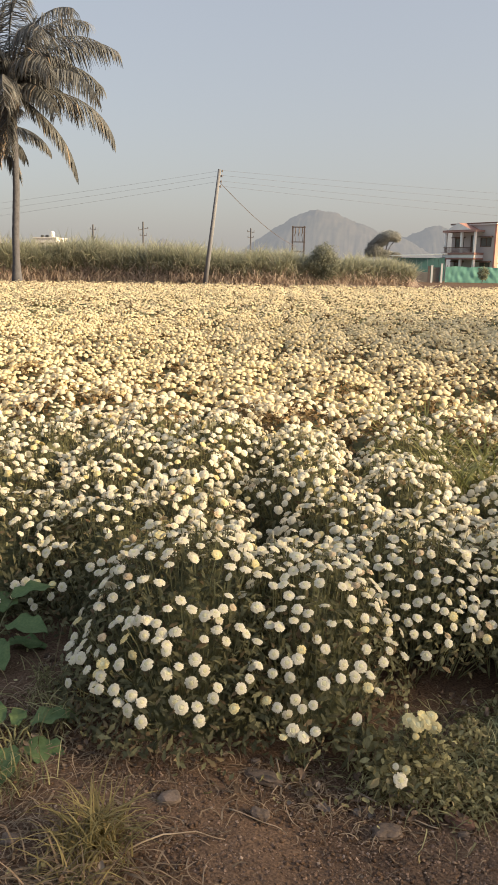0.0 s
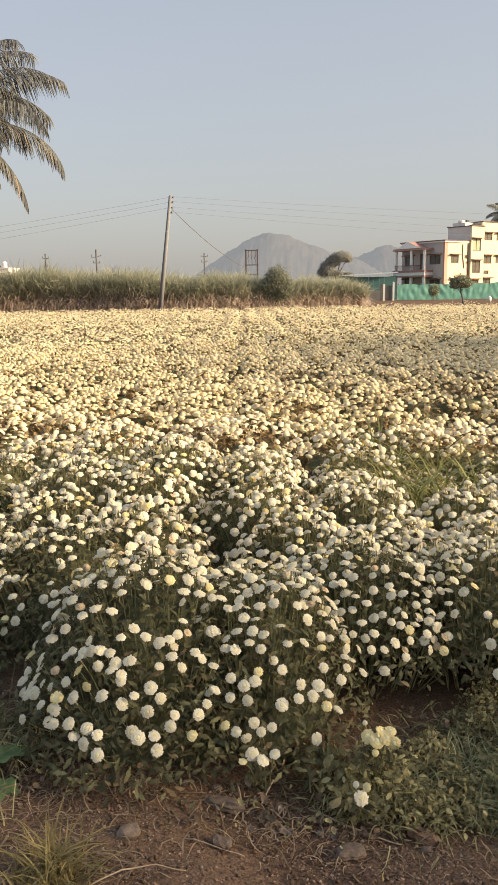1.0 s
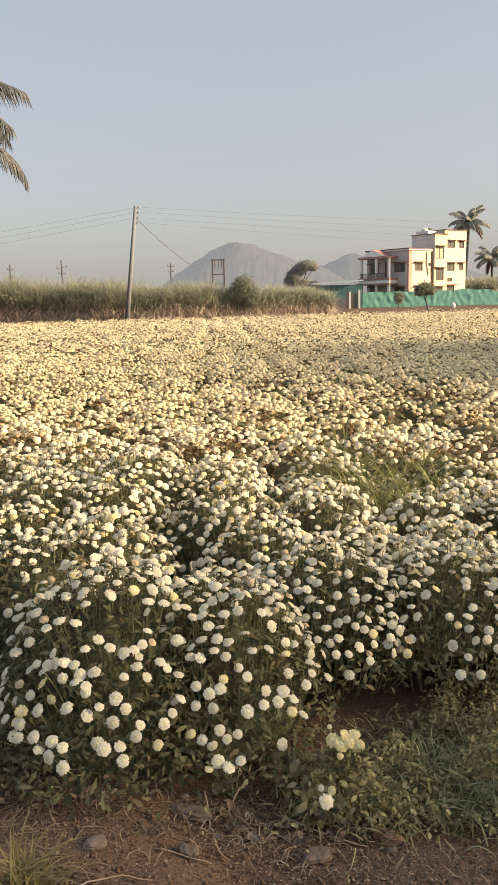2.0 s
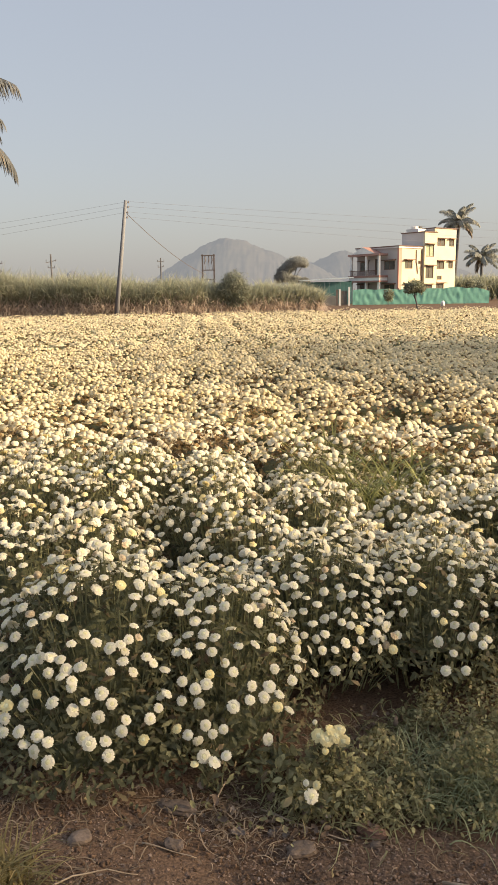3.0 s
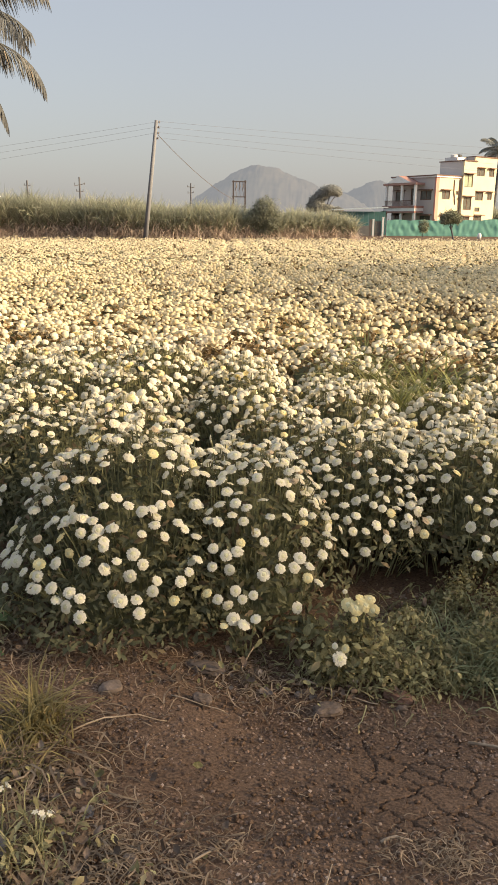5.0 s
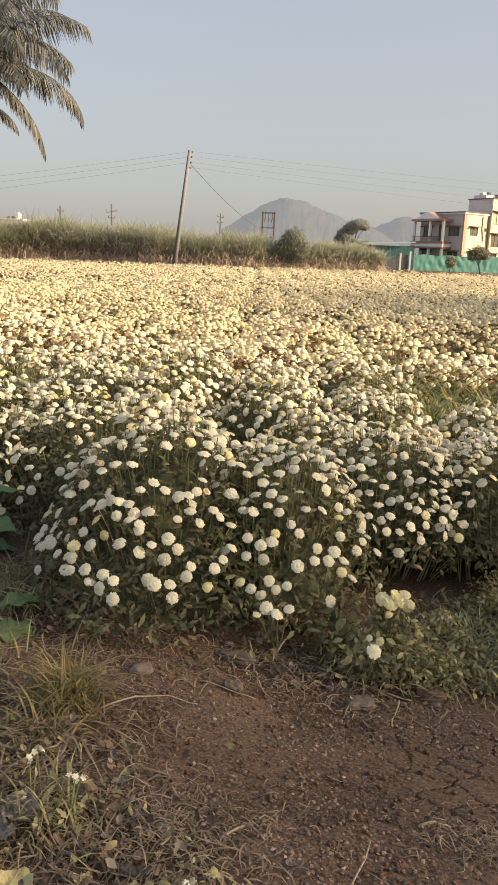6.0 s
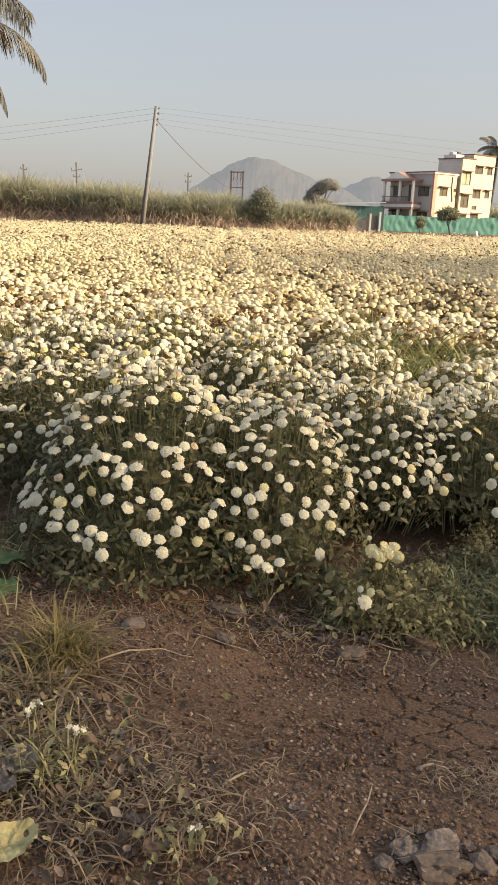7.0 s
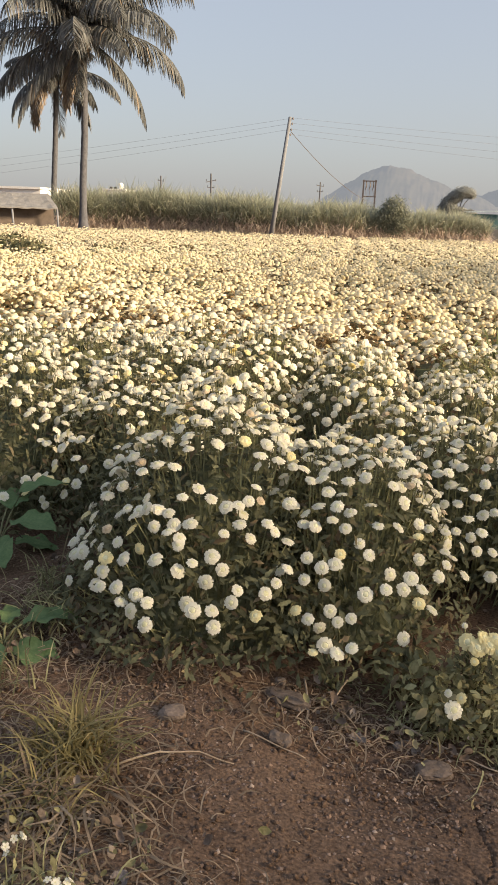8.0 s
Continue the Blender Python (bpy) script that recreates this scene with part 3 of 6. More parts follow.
    def far_block(count):
        x = rng.uniform(20, 60, count)
        y = 104 + 0.1 * (x - 20) + rng.rand(count) * 5
        hh = 3.5 * (0.8 + 0.25 * rng.rand(count))
        for rep in range(5):
            a, lean = rng.uniform(0, 6.28, count), rng.uniform(0.15, 0.6, count)
            d = np.stack([np.cos(a) * lean, np.sin(a) * lean, np.ones(count)], 1)
            zb = hh * rng.uniform(0.0, 0.7, count)
            strip(np.stack([x, y, zb], 1), d / np.linalg.norm(d, axis=1, keepdims=True), (hh - zb) * rng.uniform(0.9, 1.3, count), rng.uniform(0.09, 0.14, count), rng.uniform(0.5, 1.6, count), 3, 0)

    far_block(1800)
    v, f, k = np.concatenate(gv), np.concatenate(gf), np.concatenate(gm)
    solid("sugarcane", fastmesh("sugarcane", v, f, [CANE, CANE_DRY], k), "far stand of tall green cane beyond the house", "sugarcane", "stuff")


build_cane()

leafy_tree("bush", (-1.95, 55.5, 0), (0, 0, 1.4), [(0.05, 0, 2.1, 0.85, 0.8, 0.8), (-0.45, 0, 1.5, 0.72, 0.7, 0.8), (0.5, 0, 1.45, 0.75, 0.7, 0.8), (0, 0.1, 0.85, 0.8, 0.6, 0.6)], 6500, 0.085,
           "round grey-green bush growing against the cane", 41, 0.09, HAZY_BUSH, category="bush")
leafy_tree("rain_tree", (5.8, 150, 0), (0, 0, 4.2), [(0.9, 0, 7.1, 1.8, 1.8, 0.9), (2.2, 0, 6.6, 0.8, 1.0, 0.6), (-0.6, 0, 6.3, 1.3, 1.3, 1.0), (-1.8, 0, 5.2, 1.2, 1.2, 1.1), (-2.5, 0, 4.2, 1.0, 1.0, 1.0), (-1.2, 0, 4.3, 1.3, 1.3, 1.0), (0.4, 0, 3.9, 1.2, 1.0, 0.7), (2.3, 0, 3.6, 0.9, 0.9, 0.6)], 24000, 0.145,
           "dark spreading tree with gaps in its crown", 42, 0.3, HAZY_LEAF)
leafy_tree("small_tree", (11.55, 58, 0), (-0.3, 0, 1.2), [(-0.35, 0, 1.75, 0.66, 0.6, 0.45), (0.1, 0, 1.55, 0.45, 0.45, 0.35), (-0.65, 0, 1.45, 0.4, 0.4, 0.3)], 2200, 0.09,
           "small bare-stemmed round tree in front of the green net", 43, 0.06, FAR_HAZE_LEAF)
leafy_tree("bush", (12.6, 78.2, 0), (0, 0, 0.6), [(0, 0, 1.0, 0.5, 0.5, 0.6)], 500, 0.12, "small shrub in front of the green net", 44, 0.04, FAR_HAZE_LEAF, category="bush")
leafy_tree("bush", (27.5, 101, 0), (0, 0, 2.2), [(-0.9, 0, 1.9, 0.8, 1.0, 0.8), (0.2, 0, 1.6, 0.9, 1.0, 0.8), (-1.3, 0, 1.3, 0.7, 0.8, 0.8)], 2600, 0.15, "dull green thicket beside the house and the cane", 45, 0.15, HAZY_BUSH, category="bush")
# unseen trees added on the sunny side to throw shade across the flowers
leafy_tree("shade_tree", (8.5, -0.4, 0), (0, 0, 2.2), [(0, 0, 3.1, 1.8, 2.0, 1.1), (-0.3, 1.6, 2.4, 1.4, 1.3, 1.0), (0.3, -1.8, 2.8, 1.5, 1.5, 1.0), (0, 0.3, 1.7, 1.5, 2.2, 0.9)], 1600, 0.16,
           "unseen leafy tree added to shade the field", 46, 0.16)
leafy_tree("shade_tree", (15, 9.9, 0), (0, 0, 3.0), [(0, 0, 4.6, 2.6, 2.8, 1.9), (0, 2.8, 4.2, 2.2, 2.2, 1.6), (0, -2.8, 4.3, 2.2, 2.2, 1.6)], 3000, 0.21,
           "unseen leafy tree added to shade the field", 47, 0.2)

# ---------- poles, wires, transformer frame ----------


def insulator(g, p, k=1):
    g.tube([p, p + Vector((0, 0, 0.10))], [0.035, 0.02], 6, k)


def line_pole():
    """The leaning concrete pole at the field's end, with its cross arm and insulators."""
    th = thing("utility_pole", pose(-9.83, 53, 0), "leaning grey concrete utility pole at the end of the flower field", "utility pole")
    foot, top = Vector((0, 0, -0.3)), Vector((0.985, 0, 7.49))
    g = Geo()
    g.tube([foot, foot.lerp(top, 0.5), top], [0.165, 0.14, 0.11], 8)
    part("post", g.data("post", [CONCRETE], True), th)
    for u in (0.985, 0.945, 0.90, 0.86):
        p = foot.lerp(top, u)
        g = Geo()
        g.tube([p + Vector((0.08, 0, 0)), p + Vector((0.22, 0, 0.02))], 0.02, 5)
        g.tube([p + Vector((0.2, 0, -0.05)), p + Vector((0.2, 0, 0.09))], [0.05, 0.035], 6)
        part("insulator", g.data("insulator", [IRON]), th)
    return th


line_pole()


def far_pole(x, y, h, seed, arms):
    th = thing("utility_pole", pose(x, y, 0), "far thin utility pole with cross arms beyond the cane", "utility pole", "far poles")
    rng = np.random.RandomState(seed)
    tilt = rng.uniform(-0.15, 0.15)
    g = Geo()
    g.tube([(0, 0, 0), (tilt, 0, h)], [0.14, 0.11], 6)
    part("post", g.data("post", [WEATHERED]), th)
    for z, w in arms:
        g = Geo()
        c = Vector((tilt * z, 0, h * z))
        g.box(-w, -0.05, -0.05, w, 0.05, 0.05, 0, Matrix.Translation(c) @ pose(0, 0, 0, 0, rng.uniform(-14, 14), 25))
        for s in (-0.9, 0, 0.9):
            g.tube([c + Vector((s * w, 0, 0)), c + Vector((s * w, 0, 0.28))], [0.05, 0.04], 5)
        part("cross_arm", g.data("cross_arm", [WEATHERED]), th)


far_pole(-36.6, 110, 6.65, 1, [(0.9, 0.45), (0.72, 0.3)])
far_pole(-29.3, 110, 7.1, 2, [(0.86, 0.75), (0.74, 0.5)])
far_pole(-16.6, 130, 7.3, 3, [(0.92, 0.6), (0.8, 0.5)])


def transformer_frame():
    th = thing("transformer_frame", pose(-7.4, 110, 0) @ Matrix.Diagonal((1, 1, 1.04, 1)), "rusty two-pole transformer frame rising behind the cane", "transformer frame")
    for x in (-0.8, 0.8):
        g = Geo()
        g.box(x - 0.1, -0.08, 0, x + 0.1, 0.08, 6.5)
        part("post", g.data("post", [IRON]), th)
    for z, h in ((6.35, 0.14), (4.45, 0.12), (3.2, 0.12)):
        g = Geo()
        g.box(-0.95, -0.1, z - h / 2, 0.95, -0.084, z + h / 2)
        g.box(-0.95, 0.084, z - h / 2, 0.95, 0.1, z + h / 2)
        part("cross_beam", g.data("cross_beam", [IRON]), th)
    g = Geo()
    for x in (-0.45, 0.05, 0.5):
        g.tube([(x, 0, 6.3), (x + 0.05, 0, 5.7), (x - 0.1, 0, 5.2)], [0.06, 0.09, 0.04], 6)
        g.tube([(x, 0, 5.2), (x + 0.1, 0, 4.5)], 0.025, 5)
    part("switch_gear", g.data("switch_gear", [IRON]), th)


transformer_frame()


def wire(a, b, sag, label, r=0.006):
    g = Geo()
    a, b = Vector(a), Vector(b)
    n = 24
    g.tube([a.lerp(b, i / n) - Vector((0, 0, sag * 4 * (i / n) * (1 - i / n))) for i in range(n + 1)], r, 4)
    solid("overhead_wire", g.data("overhead_wire", [WIRE if r < 0.01 else IRON]), label, "wire", "", "overhead wires")


def pole_at(u):
    return Vector((-9.83, 53, -0.3)).lerp(Vector((-8.845, 53, 7.49)), u) + Vector((0.2, 0, 0.05))


for u, zr in ((0.985, 5.0), (0.945, 4.4), (0.90, 3.8)):
    wire(pole_at(u), (32, 55, zr), 0.2, "thin overhead wire from the leaning pole across the sky")
    wire(pole_at(u), (-46, 63, zr - 1.0), 0.2, "thin overhead wire from the leaning pole across the sky")
wire(pole_at(0.86), (32, 56, 3.2), 0.2, "thin overhead wire from the leaning pole across the sky")
wire(pole_at(0.88), (-6.4, 92, 3.6), 0.5, "sagging service cable running down behind the cane", 0.026)

# ---------- house ----------


def holed_wall(name, parent, w, z0, z1, thick, holes, m, mats, kfront=0, stripe=None, label=""):
    """A wall in the local xz plane (outside at y = 0, inside at y = thick) with rectangular openings right through it."""
    xs = sorted({0.0, w, *(h[0] for h in holes), *(h[2] for h in holes), *((stripe,) if stripe else ())})
    zs = sorted({z0, z1, *(h[1] for h in holes), *(h[3] for h in holes)})

    def full(i, j):
        if not (0 <= i < len(xs) - 1 and 0 <= j < len(zs) - 1):
            return False
        cx, cz = (xs[i] + xs[i + 1]) / 2, (zs[j] + zs[j + 1]) / 2
        return not any(h[0] < cx < h[2] and h[1] < cz < h[3] for h in holes)

    g = Geo()
    for i in range(len(xs) - 1):
        for j in range(len(zs) - 1):
            if not full(i, j):
                continue
            a, b, c, d = xs[i], xs[i + 1], zs[j], zs[j + 1]
            k = 1 if stripe and b <= stripe else 0
            g.add([(a, 0, c), (b, 0, c), (b, 0, d), (a, 0, d)], [(0, 1, 2, 3)], k)
            g.add([(a, thick, c), (b, thick, c), (b, thick, d), (a, thick, d)], [(3, 2, 1, 0)], 0)
            if not full(i - 1, j):
                g.add([(a, 0, c), (a, 0, d), (a, thick, d), (a, thick, c)], [(0, 1, 2, 3)], k)
            if not full(i + 1, j):
                g.add([(b, 0, c), (b, 0, d), (b, thick, d), (b, thick, c)], [(3, 2, 1, 0)], k)
            if not full(i, j - 1):
                g.add([(a, 0, c), (b, 0, c), (b, thick, c), (a, thick, c)], [(3, 2, 1, 0)], k)
            if not full(i, j + 1):
                g.add([(a, 0, d), (b, 0, d), (b, thick, d), (a, thick, d)], [(0, 1, 2, 3)], k)
    part(name, g.data(name, mats), parent, label, m)


def window_part(parent, m, x0, z0, x1, z1, pane, shade=True, bars=2):
    g = Geo()
    t = 0.07
    for a, b, c, d in ((x0, z0, x0 + t, z1), (x1 - t, z0, x1, z1), (x0 + t, z0, x1 - t, z0 + t), (x0 + t, z1 - t, x1 - t, z1)):
        g.box(a, 0.05, b, c, 0.13, d)
    for i in range(1, bars):
        cx = x0 + (x1 - x0) * i / bars
        g.box(cx - 0.03, 0.055, z0 + t, cx + 0.03, 0.12, z1 - t)
    w = part("window", g.data("window_frame", [BROWN_TRIM]), parent, "brown-framed window", m)
    g = Geo()
    g.box(x0 + t, 0.085, z0 + t, x1 - t, 0.10, z1 - t)
    part("pane", g.data("pane", [pane]), w)
    if shade:
        g = Geo()
        g.add([(x0 - 0.2, -0.45, z1 + 0.02), (x1 + 0.2, -0.45, z1 + 0.02), (x1 + 0.2, 0.0, z1 + 0.06), (x0 - 0.2, 0.0, z1 + 0.06),
               (x0 - 0.2, -0.45, z1 + 0.10), (x1 + 0.2, -0.45, z1 + 0.10), (x1 + 0.2, 0.0, z1 + 0.16), (x0 - 0.2, 0.0, z1 + 0.16)],
              [(3, 2, 1, 0), (4, 5, 6, 7), (0, 1, 5, 4), (1, 2, 6, 5), (2, 3, 7, 6), (3, 0, 4, 7)])
        part("sunshade", g.data("sunshade", [BROWN_TRIM]), w)


def house():
    """Local x runs along the sunny front from the corner, local y back along the shaded side."""
    th = thing("house", pose(16.07, 93.0, 0, 0, 0, 40) @ Matrix.Diagonal((1, 1, 0.947, 1)), "cream three storey house with salmon corner and red porch roof", "house")
    I = Matrix.Identity(4)
    W1, W2, D, T = 4.25, 10.75, 6.6, 0.23
    lowholes = [(1.07, 4.2, 2.48, 5.2), (3.49, 4.78, 3.94, 5.2)]
    holed_wall("wall", th, W1, 0, 6.7, T, lowholes + [(1.1, 1.2, 2.4, 2.3)], I, [CREAM, SALMON], stripe=0.55)
    window_part(th, I, 1.07, 4.2, 2.48, 5.2, PANE)
    window_part(th, I, 3.49, 4.78, 3.94, 5.2, PANE, False, 1)
    window_part(th, I, 1.1, 1.2, 2.4, 2.3, PANE)
    # the stair bay and the tall block
    mb = Matrix.Translation((W1 + 0.004, -0.35, 0))
    holed_wall("wall", th, 2.35, 0, 8.7, T, [(0.25, 5.7, 1.75, 7.2), (0.25, 3.0, 1.75, 4.55), (0.3, 1.0, 1.6, 2.2)], mb, [CREAM, SALMON])
    window_part(th, mb, 0.25, 5.7, 1.75, 7.2, PANE_GREEN)
    window_part(th, mb, 0.25, 3.0, 1.75, 4.55, PANE)
    window_part(th, mb, 0.3, 1.0, 1.6, 2.2, PANE)
    mr = Matrix.Translation((W1 + 2.358, 0, 0))
    holes = [(0.3, 7.1, 1.95, 8.0), (2.75, 7.1, 3.75, 8.0), (0.3, 4.2, 1.95, 5.2), (2.75, 4.3, 3.65, 5.2), (0.55, 2.85, 1.5, 3.35), (0.3, 1.1, 1.95, 2.35)]
    holed_wall("wall", th, 4.15, 0, 9.3, T, holes, mr, [CREAM, SALMON])
    for a, b, c, d in holes:
        window_part(th, mr, a, b, c, d, PANE, d - b > 0.6, 1 if d - b < 0.6 else 2)
    # returns of the bay
    g = Geo()
    g.box(W1 + 0.004, -0.12, 0, W1 + 0.234, 3.2, 8.7)
    g.box(W1 + 2.124, -0.12, 0, W1 + 2.354, 0, 8.7)
    part("wall", g.data("wall", [SHADED_WALL]), th, "shaded side of the third storey")
    g = Geo()
    g.box(W1 + 2.37, 0.25, 6.75, W1 + 2.6, 4.4, 9.3)
    g.box(W1 + 0.24, 3.0, 6.87, W1 + 2.36, 3.2, 8.7)
    g.box(W1, 0.24, 6.704, W2 - 0.24, D - 0.24, 6.74)
    part("wall", g.data("wall", [SHADED_WALL]), th, "inner walls of the top storey")
    # shaded long side
    ms = Matrix.Translation((0, D, 0)) @ pose(0, 0, 0, 0, 0, -90)
    holed_wall("wall", th, D - T - 0.004, 0, 6.7, T, [(4.35, 4.1, 6.0, 5.2), (0.5, 4.0, 1.9, 5.2), (4.4, 1.0, 6.0, 2.3), (0.5, 1.0, 1.9, 2.3), (2.9, 3.55, 3.7, 5.5)], ms, [SHADED_WALL, SALMON])
    window_part(th, ms, 4.35, 4.1, 6.0, 5.2, PANE)
    window_part(th, ms, 0.5, 4.0, 1.9, 5.2, PANE)
    window_part(th, ms, 4.4, 1.0, 6.0, 2.3, PANE)
    window_part(th, ms, 0.5, 1.0, 1.9, 2.3, PANE)
    window_part(th, ms, 2.9, 3.55, 3.7, 5.5, PANE, False, 1)
    # backs
    g = Geo()
    g.box(0.24, D - T, 0, W2, D, 6.7)
    g.box(W2 - T, T + 0.01, 0, W2, 4.4, 9.3)
    g.box(W2 - T, 4.41, 0, W2, D - T, 6.7)
    g.box(W1 + 2.61, 4.2, 6.75, W2 - T - 0.01, 4.4, 9.3)
    part("wall", g.data("wall", [CREAM]), th)
    # slabs
    g = Geo()
    g.box(-0.15, -0.15, 6.704, W1, D + 0.15, 6.86)
    part("roof", g.data("roof", [WHITE]), th, "flat roof slab with a thin brown edge")
    g = Geo()
    g.box(-0.2, -0.2, 6.864, W1 - 0.005, -0.05, 6.98)
    g.box(-0.2, -0.045, 6.864, -0.05, D + 0.2, 6.98)
    part("roof_edge", g.data("roof_edge", [BROWN_TRIM]), th)
    g = Geo()
    g.box(W1 - 0.1, -0.45, 8.704, W1 + 2.35, 3.3, 8.82)
    g.box(W1 + 2.36, -0.1, 9.304, W2 + 0.1, 4.5, 9.42)
    part("roof", g.data("roof", [BROWN_TRIM]), th, "top slab with brown edge")
    g = Geo()
    g.box(W1 + 0.6, 1.2, 8.824, W1 + 2.3, 3.0, 9.28)
    part("parapet", g.data("parapet", [WHITE]), th)
    # porch with balcony on the shaded side
    g = Geo()
    g.box(-1.5, 1.7, 2.804, -0.004, 6.6, 3.17)
    part("balcony_slab", g.data("balcony_slab", [WHITE]), th, "white fascia of the balcony slab")
    g = Geo()
    g.box(-1.57, 1.63, 2.60, -0.004, 6.67, 2.80)
    part("balcony_edge", g.data("balcony_edge", [ROOF_TILE]), th, "red lower edge of the balcony")
    g = Geo()
    g.box(-1.57, 1.63, 3.174, -0.004, 6.67, 3.42)
    part("balcony_floor", g.data("balcony_floor", [ROOF_TILE]), th, "red upper edge of the balcony")
    g = Geo()
    g.box(-1.55, 1.65, 5.85, -0.004, 6.7, 6.1)
    part("porch_roof", g.data("porch_roof", [PORCH_PAINT]), th, "salmon-edged porch roof slab")
    for y in (1.9, 3.9, 6.35):
        g = Geo()
        g.box(-1.40, y - 0.13, 0, -1.14, y + 0.13, 2.596)
        g.box(-1.40, y - 0.13, 3.424, -1.14, y + 0.13, 5.846)
        part("column", g.data("column", [WHITE]), th)
    g = Geo()
    g.box(-1.52, 2.06, 4.0, -1.45, 6.45, 4.06)
    rail = part("balcony_rail", g.data("balcony_rail", [BROWN_TRIM]), th, "dark balcony railing")
    g = Geo()
    g.box(-1.50, 0, 3.424, -1.47, 0.03, 3.998)
    baluster = g.data("baluster", [BROWN_TRIM])
    for y in np.arange(2.1, 6.4, 0.16):
        part("baluster", baluster, rail, "", Matrix.Translation((0, float(y), 0)))
    g = Geo()
    a, b, c = (-1.6, 2.3, 6.104), (-1.6, 6.0, 6.104), (-1.6, 4.3, 6.95)
    a2, b2, c2 = (0.6, 2.3, 6.104), (0.6, 6.0, 6.104), (0.6, 4.3, 6.95)
    g.add([a, b, c], [(2, 1, 0)], 1)
    g.add([a, c, c2, a2], [(3, 2, 1, 0)], 0)
    g.add([b, b2, c2, c], [(3, 2, 1, 0)], 0)
    part("gable", g.data("gable", [ROOF_TILE, WHITE]), th, "red tiled gable over the porch")
    # pipes
    for x, top, bottom in ((3.1, 6.5, 3.6), (4.05, 6.5, 0.4), (6.75, 8.9, 0.6)):
        g = Geo()
        g.tube([(x, -0.06, top), (x, -0.06, (top + bottom) / 2), (x + 0.15, -0.06, (top + bottom) / 2 - 0.5), (x + 0.3, -0.06, bottom)], 0.05, 6)
        part("drain_pipe", g.data("drain_pipe", [BROWN_TRIM]), th)
    return th


house()
mh = pose(16.07, 93.0, 0, 0, 0, 40) @ Matrix.Diagonal((1, 1, 0.947, 1))
for x, y, r, h, k, lab in ((5.2, 2.0, 0.42, 0.34, WHITE, "white water tank on the roof"), (6.1, 2.2, 0.5, 0.42, PLASTIC, "black water tank on the roof")):
    g = Geo()
    z = 9.28
    g.tube([(x, y, z), (x, y, z + h * 0.85), (x, y, z + h)], [r, r, r * 0.45], 14)
    solid("water_tank", g.data("water_tank", [k], False), lab, "water tank", m=mh)

# ---------- shed, gate, net ----------


def shed():
    th = thing("shed", pose(0, 0, 0), "low teal shed with a pale sheet roof", "shed")
    for i in range(9):
        g = Geo()
        x0, x1 = 4.7 + i * 0.6, 4.7 + (i + 1) * 0.6 - 0.02
        g.box(x0, 89, 0, x1, 89.06 + 0.02 * (i % 2), 2.5)
        part("panel", g.data("panel", [TEAL]), th)
    g = Geo()
    g.box(10.1, 89.1, 0, 10.16, 95, 2.6)
    part("wall", g.data("wall", [TEAL]), th, "teal corrugated sheet wall")
    g = Geo()
    g.box(4.7, 89.1, 0, 4.76, 95, 2.6)
    part("wall", g.data("wall", [TEAL]), th, "teal corrugated sheet wall")
    g = Geo()
    n = 40
    for i in range(n):
        a, b = 4.4 + 5.9 * i / n, 4.4 + 5.9 * (i + 1) / n
        za, zb = 0.03 * (i % 2), 0.03 * ((i + 1) % 2)
        lift = 0.05
        g.add([(a, 88.3, 2.66 + lift * (a - 4) + za), (b, 88.3, 2.66 + lift * (b - 4) + zb), (b, 95.4, 2.76 + lift * (b - 4) + zb), (a, 95.4, 2.76 + lift * (a - 4) + za)], [(0, 1, 2, 3)])
        g.add([(a, 88.3, 2.56 + lift * (a - 4) + za), (b, 88.3, 2.56 + lift * (b - 4) + zb), (b, 88.3, 2.66 + lift * (b - 4) + zb), (a, 88.3, 2.66 + lift * (a - 4) + za)], [(0, 1, 2, 3)])
    part("roof", g.data("roof", [PALE_SHEET]), th, "pale sheet roof")


shed()
for x, h in ((7.95, 1.6), (8.9, 1.8)):
    g = Geo()
    g.box(x - 0.085, 79.91, -0.1, x + 0.085, 80.09, h)
    g.box(x - 0.11, 79.88, h, x + 0.11, 80.12, h + 0.06)
    solid("gate_post", g.data("gate_post", [WHITE]), "white masonry gate post beside the green net", "gate post", group="gate posts")
gate = thing("gate", pose(8.1, 80, 0), "dark iron gate between white posts", "gate")
for i in range(7):
    g = Geo()
    g.box(i * 0.09, 0.02, 0.02, 0.075 + i * 0.09, 0.06, 1.5)
    part("bar", g.data("bar", [IRON]), gate)
g = Geo()
g.box(7.56, 79.9, -0.1, 7.80, 80.1, 1.62)
solid("gate_post", g.data("gate_post", [IRON]), "dark iron post beside the white gate post", "gate post", group="gate posts")
for z in (0.3, 1.3):
    g = Geo()
    g.box(0, -0.02, z, 0.64, 0.016, z + 0.1)
    part("rail", g.data("rail", [IRON]), gate)
g = Geo()
g.box(6.0, 81.5, 0, 7.9, 81.65, 1.0)
solid("compound_wall", g.data("compound_wall", [DULL_WALL]), "low grey compound wall beside the gate", "wall", "structure")


